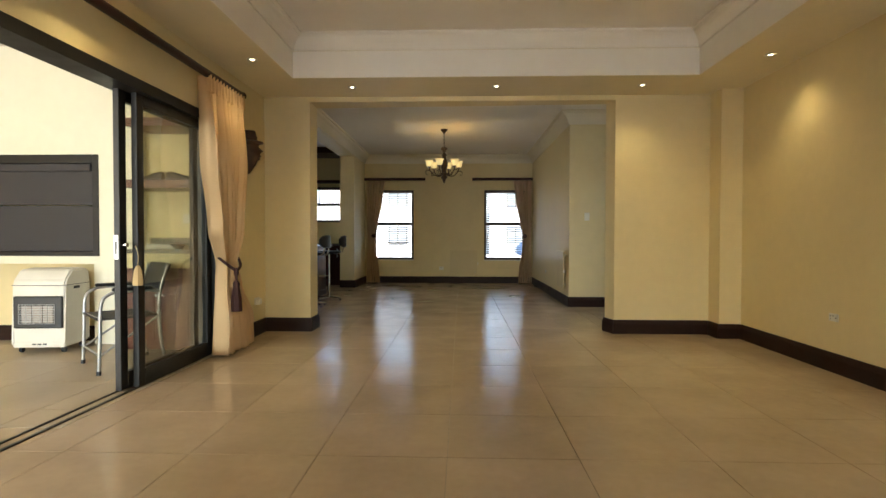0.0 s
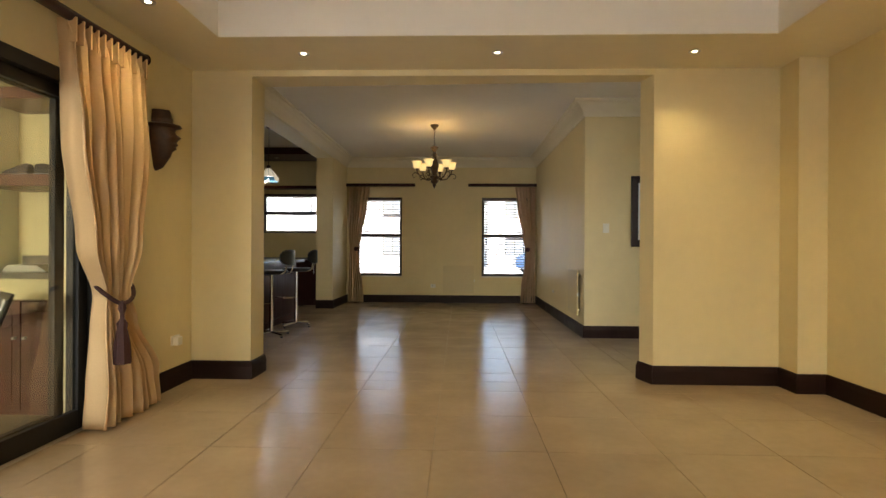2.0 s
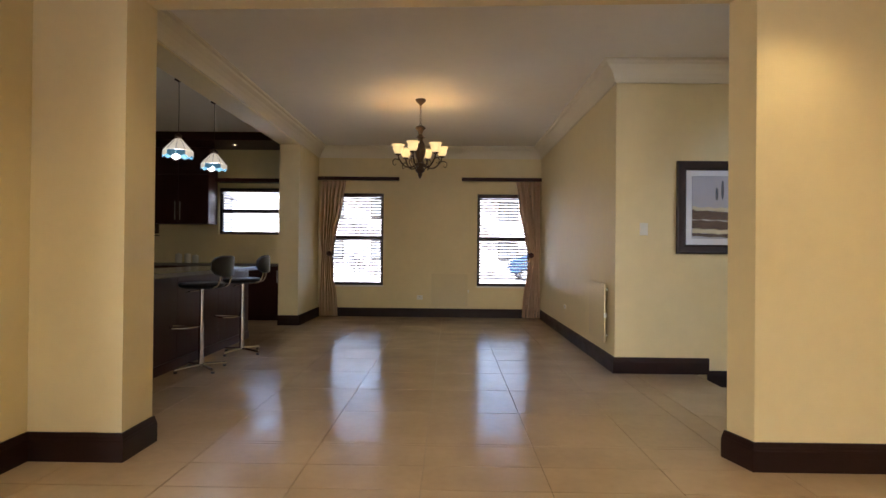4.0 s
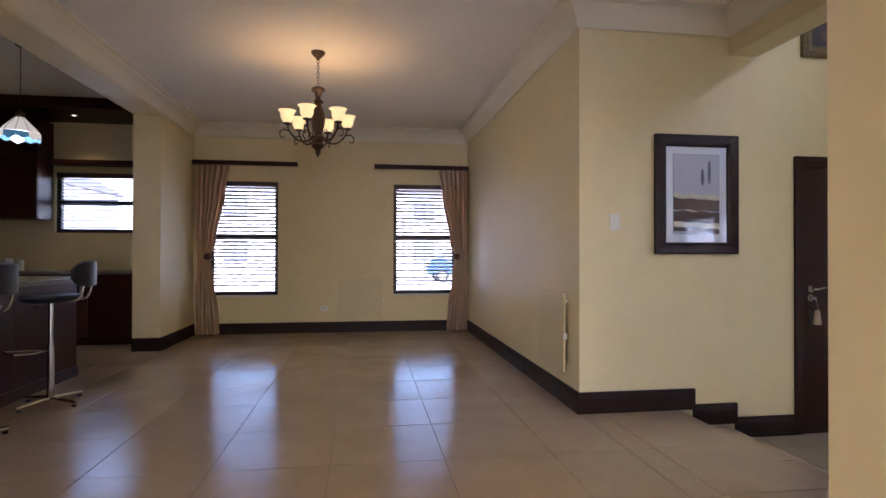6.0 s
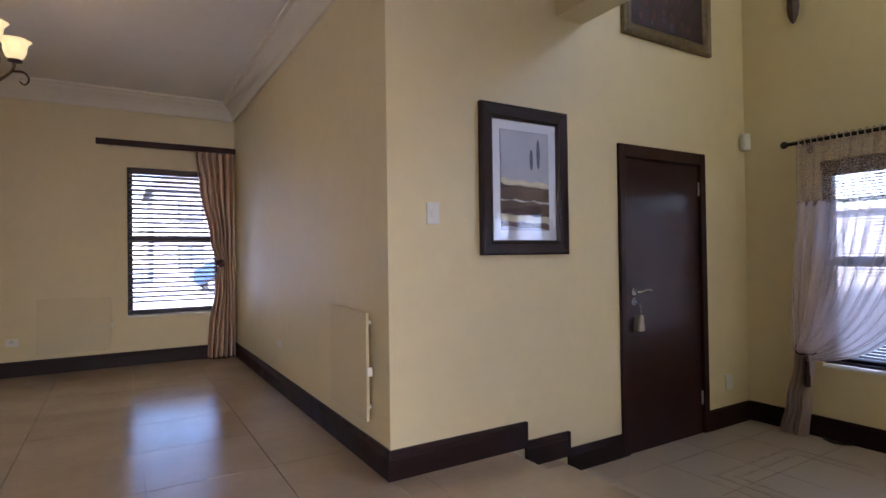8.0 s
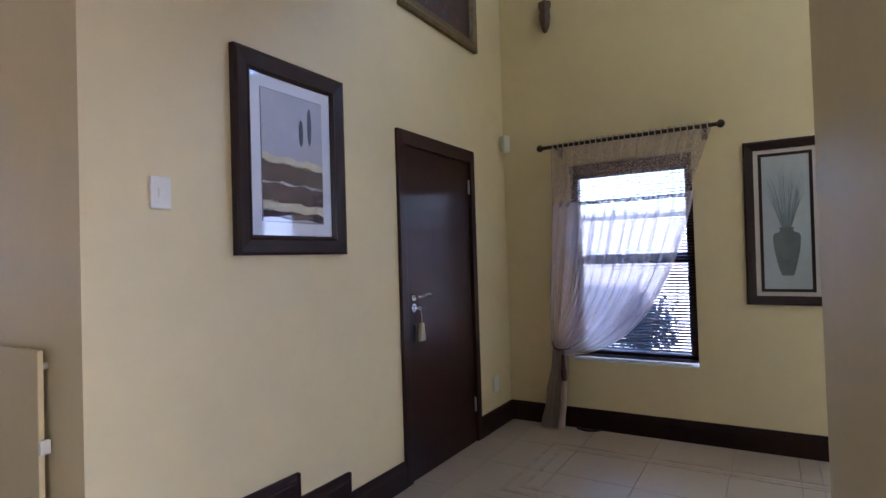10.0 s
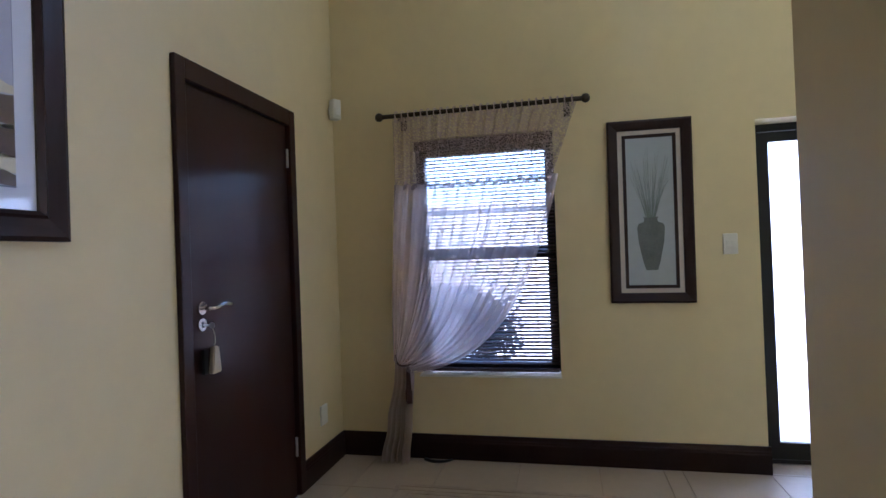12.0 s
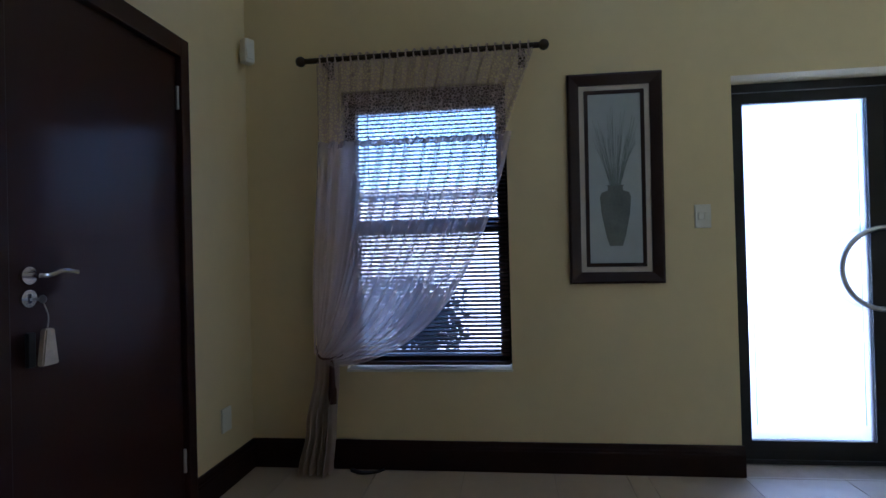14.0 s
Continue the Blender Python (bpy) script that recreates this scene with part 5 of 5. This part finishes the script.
structure("baseboard", bm, SKIRT, "dark skirting in the patio recess")
SHUT = mat("dark_grey_steel_shutter", (0.045, 0.041, 0.043), 0.6, metal=0.0, spec=0.3, var=0.1, scale=8)
bb = thing("barbecue_shutter", pose(-3.82, PY, 0.86), "built-in barbecue with closed dark grey steel shutter", "barbecue")
bm = bmesh.new()
bx(bm, -0.655, -0.015, -0.015, -0.60, 0.30, 0.955, 0.003), bx(bm, 0.60, -0.015, -0.015, 0.655, 0.30, 0.955, 0.003), bx(bm, -0.60, -0.015, 0.87, 0.60, 0.30, 0.955, 0.003), bx(bm, -0.60, -0.015, -0.015, 0.60, 0.30, 0.03, 0.003)
part("frame", bm, BRONZE, bb)
part("shutter_panel", box(-0.598, 0.055, 0.032, 0.598, 0.075, 0.47, 0.004), SHUT, bb)
part("shutter_panel", box(-0.598, 0.040, 0.478, 0.598, 0.060, 0.86, 0.004), SHUT, bb)
part("shutter_housing", box(-0.598, 0.0, 0.80, 0.57, 0.04, 0.868, 0.006), SHUT, bb)

h = thing("gas_heater", pose(-3.43, 4.83, 0, 0, 0, 6), "white portable gas heater on castors", "heater")
WPL = mat("cream_white_enamel", (0.70, 0.67, 0.60), 0.35, var=0.05)
bm = bmesh.new()
prof = [(-0.02, 0.05), (0.0, 0.09), (0.0, 0.60), (0.02, 0.655), (0.10, 0.735), (0.30, 0.745), (0.36, 0.72), (0.37, 0.60), (0.37, 0.06)]
a = [bm.verts.new((-0.225, y, z)) for y, z in prof]
b = [bm.verts.new((0.225, y, z)) for y, z in prof]
for i in range(len(prof)):
    j = (i + 1) % len(prof)
    bm.faces.new((a[i], a[j], b[j], b[i]))
bm.faces.new(a[::-1]), bm.faces.new(b)
bmesh.ops.bevel(bm, geom=list(bm.edges), offset=0.014, segments=3, affect="EDGES")
part("body", bm, WPL, h, soft=True)
part("seam", box(-0.228, -0.003, 0.598, 0.228, 0.372, 0.602), BLACK, h)
gb = part("grille_surround", box(-0.205, -0.022, 0.22, 0.205, 0.01, 0.505, 0.012), BLACK, h, "black grille surround")
CER = mat("ceramic_burner", (0.34, 0.30, 0.27), 0.8, var=0.3, scale=60)
for i in range(3):
    part("burner", box(-0.130 + i * 0.090, -0.028, 0.27, -0.046 + i * 0.090, -0.018, 0.42, 0.003), CER, gb)
for i in range(9):
    bm = bmesh.new()
    cyl(bm, (-0.15, -0.036, 0.265 + 0.021 * i), (0.15, -0.036, 0.265 + 0.021 * i), 0.0022, n=6)
    part("grille_wire", bm, STEEL, gb)
for i in range(6):
    bm = bmesh.new()
    cyl(bm, (-0.15 + i * 0.06, -0.034, 0.262), (-0.15 + i * 0.06, -0.034, 0.436), 0.0022, n=6)
    part("grille_wire", bm, STEEL, gb)
part("side_handle", box(0.222, 0.12, 0.56, 0.234, 0.20, 0.585, 0.004), BLACK, h)
for i in range(3):
    part("vent", box(-0.05 + i * 0.045, -0.018, 0.075, -0.025 + i * 0.045, -0.006, 0.085), BLACK, h)
for x in (-0.18, 0.18):
    for y in (0.05, 0.31):
        bm = bmesh.new()
        cyl(bm, (x - 0.012, y, 0.025), (x + 0.012, y, 0.025), 0.025, n=14)
        bx(bm, x - 0.016, y - 0.012, 0.03, x + 0.016, y + 0.012, 0.07)
        part("castor", bm, BLACK, h)

c = thing("folding_chair", pose(-2.43, 4.44, 0, 0, 0, 136), "folding camp chair with aluminium tubes and grey canvas", "chair")
ALU = mat("aluminium_tube", (0.40, 0.40, 0.40), 0.38, metal=0.6, var=0.08)
# local: y ahead (seat front), x across
for sx in (-0.27, 0.27):
    bm = bmesh.new()
    tube(bm, smooth_path([(sx, 0.22, 0.012), (sx, 0.21, 0.30), (sx, 0.20, 0.53), (sx, 0.14, 0.60), (sx, 0.05, 0.615), (sx, -0.10, 0.615), (sx, -0.20, 0.60)], 6), 0.0125, 10)
    fr = part("side_frame", bm, ALU, c, soft=True)
    part("armrest", box(sx - 0.022, -0.14, 0.618, sx + 0.022, 0.13, 0.645, 0.010), BLACK, c, "black padded armrest")
    bm = bmesh.new()
    tube(bm, smooth_path([(sx * 0.93, -0.24, 0.012), (sx * 0.93, -0.20, 0.30), (sx * 0.93, -0.20, 0.58), (sx * 0.93, -0.26, 0.80)], 6), 0.0125, 10)
    part("rear_leg", bm, ALU, c, soft=True)
    for y in (0.22, -0.24):
        bm = bmesh.new()
        cyl(bm, (sx * (1 if y > 0 else 0.93), y, 0.0), (sx * (1 if y > 0 else 0.93), y, 0.03), 0.017, n=10)
        part("foot", bm, BLACK, c)
    bm = bmesh.new()
    tube(bm, [(sx * 0.96, 0.21, 0.14), (sx * 0.96, -0.21, 0.42)], 0.009, 8)
    part("brace", bm, ALU, c, soft=True)
for y, z in ((0.20, 0.405), (-0.19, 0.405), (0.21, 0.14)):
    bm = bmesh.new()
    cyl(bm, (-0.27, y, z), (0.27, y, z), 0.010, n=10)
    part("cross_tube", bm, ALU, c, soft=True)
bm = bmesh.new()
g = [[bm.verts.new((-0.255 + 0.51 * i / 8, -0.20 + 0.42 * j / 8, 0.415 - 0.025 * math.sin(math.pi * i / 8) * math.sin(math.pi * j / 8))) for i in range(9)] for j in range(9)]
for p, q in zip(g, g[1:]):
    for i in range(8):
        bm.faces.new((p[i], p[i + 1], q[i + 1], q[i]))
thick(part("seat", bm, GREYCLOTH, c, "dark grey canvas seat", soft=True), 0.012)
bm = bmesh.new()
g = [[bm.verts.new((-0.255 + 0.51 * i / 8, -0.215 - 0.075 * j / 6 - 0.03 * math.sin(math.pi * i / 8), 0.60 + 0.21 * j / 6)) for i in range(9)] for j in range(7)]
for p, q in zip(g, g[1:]):
    for i in range(8):
        bm.faces.new((p[i], p[i + 1], q[i + 1], q[i]))
thick(part("backrest", bm, GREYCLOTH, c, "dark grey canvas backrest", soft=True), 0.016)

for z in (2.11, 1.55):
    t = part("wall_shelf", box(-2.76, 5.00, z - 0.075, -2.122, PY + 0.158, z, 0.003), MAHOG)
    tagged(t, "thick mahogany shelf fixed in the alcove", "shelf", "shelves in the alcove")
tagged(part("countertop", box(-2.76, 4.96, 0.88, -2.122, PY + 0.158, 0.92, 0.005), GRANITE), "granite worktop in the alcove", "worktop")
cb = thing("base_cabinet", pose(-2.44, 5.02, 0), "reddish mahogany cabinet under the alcove worktop", "cabinet")
part("body", box(-0.318, 0.0, 0.0, 0.316, 0.38, 0.745, 0.002), MAHOG, cb)
for x0, x1 in ((-0.312, -0.003), (0.003, 0.310)):
    d = part("door", box(x0, -0.022, 0.03, x1, -0.002, 0.735, 0.004), MAHOG, cb)
    bm = bmesh.new()
    bx(bm, x0 + 0.05, -0.027, 0.09, x1 - 0.05, -0.020, 0.675, 0.004)
    part("panel", bm, MAHOG, d)
    xk = x1 - 0.03 if x0 < -0.1 else x0 + 0.03
    bm = bmesh.new()
    cyl(bm, (xk, -0.02, 0.50), (xk, -0.045, 0.50), 0.010)
    part("knob", bm, STEEL, d, soft=True)
structure("alcove_apron", box(-2.76, 5.0, 0.745, -2.122, 5.03, 0.88), PAINT, "cream strip under the alcove worktop")
PAPER = mat("stacked_paper", (0.62, 0.58, 0.50), 0.7, var=0.15, scale=60)
for i in range(4):
    t = part("magazine", box(-0.13, -0.10, 0, 0.13, 0.10, 0.010, 0.001), PAPER)
    t.matrix_world = pose(-2.50 + 0.006 * i, 5.18, 0.921 + 0.0105 * i, 0, 0, 8 - 7 * i)
    tagged(t, "pale magazine stacked on the worktop", "magazine", "stack of magazines")
t = thing("granite_upstand", pose(-2.44, PY + 0.158, 0.921), "granite upstand behind the alcove worktop", "upstand")
part("slab", box(-0.316, -0.02, 0, 0.316, 0, 0.10, 0.002), GRANITE, t)
for x, s_ in ((-2.56, 1), (-2.33, -1)):
    t = thing("shoe", pose(x, 5.12, 1.55, 0, 0, 82 * s_) @ Matrix.Diagonal((0.85, 0.85, 0.85, 1)), "dark worn shoe standing on the shelf", "shoe", "pair of shoes on the shelf")
    bm = bmesh.new()
    bx(bm, -0.045, -0.12, 0, 0.045, 0.12, 0.018, 0.008)
    part("sole", bm, PRINTGREY, t)
    bm = bmesh.new()
    rows = [(-0.115, 0.035, 0.075), (-0.07, 0.042, 0.085), (0.0, 0.042, 0.065), (0.06, 0.045, 0.042), (0.11, 0.035, 0.030)]
    rr = [[bm.verts.new((w * math.cos(q), y, 0.018 + hh * math.sin(q))) for q in [math.pi * k_ / 8 for k_ in range(9)]] for y, w, hh in rows]
    for p, q in zip(rr, rr[1:]):
        for i in range(8):
            bm.faces.new((p[i], p[i + 1], q[i + 1], q[i]))
    bm.faces.new(rr[0]), bm.faces.new(rr[-1][::-1])
    part("upper", bm, GREYCLOTH, t, soft=True)
p = plate("wall_socket", pose(-2.36, PY + 0.158, 1.21), 0.15, 0.085, "white double wall socket in the alcove", "socket", ((-0.045, 0.0), (-0.025, 0.0), (0.02, 0.0), (0.04, 0.0)), ((-0.035, 0.025), (0.03, 0.025)))

# ---- outside ----
RENDER_ = mat("pale_plaster", (0.50, 0.505, 0.52), 0.85, var=0.12, scale=0.8)
ROOF = mat("grey_roof_tile", (0.16, 0.14, 0.13), 0.8, var=0.3, scale=3)
DARKGLASS = mat("grey_window_glass", (0.22, 0.25, 0.28), 0.12)


def house(x, y, w, d, h, label, faces=-1):
    t = thing("house", pose(x, y, -0.31), label, "house", "houses across the street")
    part("wall", box(-w / 2, 0, 0, w / 2, d, h), RENDER_, t)
    bm = bmesh.new()
    v = [bm.verts.new(p) for p in ((-w / 2 - 0.4, -0.4, h), (w / 2 + 0.4, -0.4, h), (w / 2 + 0.4, d + 0.4, h), (-w / 2 - 0.4, d + 0.4, h), (-w / 2 + 2, d / 2, h + 2.2), (w / 2 - 2, d / 2, h + 2.2))]
    for f in ((0, 1, 5, 4), (1, 2, 5), (2, 3, 4, 5), (3, 0, 4), (0, 3, 2, 1)):
        bm.faces.new([v[i] for i in f])
    part("roof", bm, ROOF, t)
    n = int(w / 3.2)
    for k_ in range(n):
        for z in ([0.9, 3.7] if h > 4 else [0.9]):
            cx_ = -w / 2 + (k_ + 0.5) * w / n
            wn_ = part("window", box(cx_ - 0.7, -0.03, z, cx_ + 0.7, 0.02, z + 1.3), BRONZE, t)
            for q in (-0.33, 0.33):
                part("pane", box(cx_ + q - 0.29, -0.045, z + 0.08, cx_ + q + 0.29, -0.028, z + 1.22), DARKGLASS, wn_)
    return t


house(-6.0, 40, 13, 8, 5.6, "pale plastered two-storey house with grey roof")
house(8.5, 42, 12, 8, 5.6, "pale plastered two-storey house with grey roof")
house(-24.0, 38, 14, 8, 5.4, "pale plastered two-storey house with grey roof")
fence = thing("garden_wall", pose(0, 30, -0.31), "low pale plastered garden wall with piers", "wall")
for i in range(14):
    if i in (7, 8):
        continue
    part("wall_panel", box(-20 + i * 3, -0.1, 0, -17.3 + i * 3, 0.1, 0.75), RENDER_, fence)
    part("pier", box(-17.3 + i * 3, -0.16, 0, -17.0 + i * 3, 0.16, 0.95), RENDER_, fence)
car = thing("parked_car", pose(5.4, 31.5, -0.31, 0, 0, 90), "blue hatchback car parked on the street", "car")
CARBLUE = mat("blue_car_paint", (0.02, 0.05, 0.12), 0.2, var=0.05, coat=0.6)
bm = bmesh.new()
side = [(-2.0, 0.35), (-2.05, 0.75), (-1.9, 0.95), (-1.1, 1.02), (-0.5, 1.45), (0.9, 1.48), (1.7, 1.10), (1.95, 1.02), (2.0, 0.6), (1.95, 0.35)]
a = [bm.verts.new((-0.82, y, z)) for y, z in side]
b = [bm.verts.new((0.82, y, z)) for y, z in side]
for i in range(len(side)):
    j = (i + 1) % len(side)
    bm.faces.new((a[i], a[j], b[j], b[i]))
bm.faces.new(a[::-1]), bm.faces.new(b)
bmesh.ops.bevel(bm, geom=list(bm.edges), offset=0.07, segments=3, affect="EDGES")
body = part("body", bm, CARBLUE, car, soft=True)
for sx in (-0.83, 0.83):
    part("side_window", box(sx - 0.006, -0.55, 1.02, sx + 0.006, 1.1, 1.36), DARKGLASS, body)
    for y in (-1.25, 1.25):
        bm = bmesh.new()
        cyl(bm, (sx - 0.1, y, 0.31), (sx + 0.03, y, 0.31), 0.31, n=20)
        wl = part("wheel", bm, BLACK, car)
        bm = bmesh.new()
        cyl(bm, (sx - 0.11, y, 0.31), (sx + 0.035, y, 0.31), 0.19, n=14)
        part("rim", bm, STEEL, wl)
gw = thing("garden_wall", pose(8.6, 6.6, -0.31, 0, 0, 90), "pale plastered boundary wall beside the house", "wall")
LIMEWASH = mat("white_limewashed_plaster", (0.72, 0.72, 0.73), 0.85, var=0.12, scale=0.8)
part("wall_panel", box(-8, -0.1, 0, 8, 0.1, 1.9), LIMEWASH, gw)
part("coping", box(-8, -0.14, 1.9, 8, 0.14, 1.97, 0.01), LIMEWASH, gw)
# shade is put into this colour, so the shrub stands as a silhouette
LEAF = mat("shaded_green_leaf", (0.018, 0.032, 0.026), 0.5, var=0.5, scale=6)
pl = thing("potted_shrub", pose(6.5, 7.53, -0.31), "dark green shrub in a round pot outside the window", "plant")
bm = bmesh.new()
lathe(bm, [(0.001, 0), (0.16, 0), (0.22, 0.2), (0.24, 0.40), (0.20, 0.42), (0.19, 0.36), (0.001, 0.36)], 20)
part("pot", bm, mat("grey_pot", (0.13, 0.14, 0.16), 0.6, var=0.2), pl, soft=True)
bm = bmesh.new()
tube(bm, smooth_path([(0, 0, 0.35), (0.02, 0.01, 0.5), (0, 0.02, 0.68)]), 0.02, 8, 0.5)
part("trunk", bm, DARKWOOD, pl)
bm = bmesh.new()
rnd = random.Random(11)
for i in range(1300):
    d = Vector((rnd.gauss(0, 1), rnd.gauss(0, 1), rnd.gauss(0, 1))).normalized() * rnd.uniform(0.05, 0.34) * (1 + 0.25 * math.sin(i))
    o = Vector((0, 0, 0.68)) + d
    u = Vector((rnd.gauss(0, 1), rnd.gauss(0, 1), rnd.gauss(0, 1))).normalized()
    w = u.cross(d).normalized() * 0.018
    f = [bm.verts.new(p) for p in (o, o + u * 0.03 + w, o + u * 0.075, o + u * 0.03 - w)]
    bm.faces.new(f)
part("crown", bm, LEAF, pl)

# ---- floor pieces ----
P = 0.612
TX0, TY0 = 0.235, 7.59


def tile_mesh(w, d, material, name="tile"):
    g = 0.002
    bm = bmesh.new()
    bx(bm, g, g, -0.006, w - g, d - g, 0)
    me = bpy.data.meshes.new(name)
    bm.to_mesh(me), bm.free()
    me.materials.append(material)
    return me


TILES = {}


def lay(parent, x0, y0, x1, y1, z, material, step=P, ox=TX0, oy=TY0):
    ix = math.floor((x0 - ox) / step + 1e-6)
    while ox + ix * step < x1 - 1e-6:
        a, b = max(ox + ix * step, x0), min(ox + (ix + 1) * step, x1)
        iy = math.floor((y0 - oy) / step + 1e-6)
        while oy + iy * step < y1 - 1e-6:
            c, d = max(oy + iy * step, y0), min(oy + (iy + 1) * step, y1)
            if b - a > 0.02 and d - c > 0.02:
                key = (round(b - a, 3), round(d - c, 3), material.name)
                if key not in TILES:
                    TILES[key] = tile_mesh(b - a, d - c, material)
                t = new("tile", TILES[key])
                t.parent = parent
                t.location = (a, c, z)
            iy += 1
        ix += 1


FLOOR = bpy.data.objects["floor"]
lay(FLOOR, XL, 0.6, XR, YO0, 0, TILE)
lay(FLOOR, OL, YO0, OR, YO1, 0, TILE)
lay(FLOOR, BEAM1, YO1, XD, YE, 0, TILE)
lay(FLOOR, XD, 6.23, 2.655, YP, 0, TILE)
lay(FLOOR, -3.1, YO1, BEAM1, 11.25, 0, TILE)
lay(FLOOR, -4.4, 3.0, XL - 0.0, 5.40, 0, STONE)
bm = bmesh.new()
for x0, y0, x1, y1 in ((XL, -3.0, XR, 0.598), (-6.4, YO1, -3.102, KY), (-6.4, -3.0, XL, 2.998), (-6.4, 3.0, -4.402, 5.4), (-3.1, 11.252, BEAM0, KY)):
    bx(bm, x0, y0, -0.006, x1, y1, 0)
far = part("far_tiling", bm, TILE, FLOOR)
tagged(far, kind="stuff")
lay(bpy.data.objects["step_bed"], 2.660, 6.33, 3.0, YP, STEP1, TILE)
lay(bpy.data.objects["floor_hall"], 3.22, 4.9, XE, 6.35, HALL, STONE, 0.45, 3.26, 4.9)
lay(bpy.data.objects["floor_hall"], 3.0, 6.352, XE, YP, HALL, STONE, 0.45, 3.26, 4.9)

# ---- inlaid border of the hall floor ----
HALLF = bpy.data.objects["floor_hall"]


def strip(x0, y0, x1, y1):
    bm = bmesh.new()
    bx(bm, x0, y0, -0.001, x1, y1, 0.002)
    ob = part("border_strip", bm, BORDER, HALLF)
    ob.location.z = HALL + ob.location.z
    return ob


for inset in (0.0, 0.085):
    xa, xb, yb = 3.80 + inset, 4.68 - inset, 7.80 - inset
    strip(xa, 5.1, xa + 0.028, yb)
    strip(xb - 0.028, 5.1, xb, yb)
    strip(xa + 0.029, yb - 0.028, xb - 0.029, yb)
for k in range(6):
    y = 5.3 + 0.45 * k
    strip(3.830, y, 3.883, y + 0.02)
    strip(4.597, y, 4.650, y + 0.02)
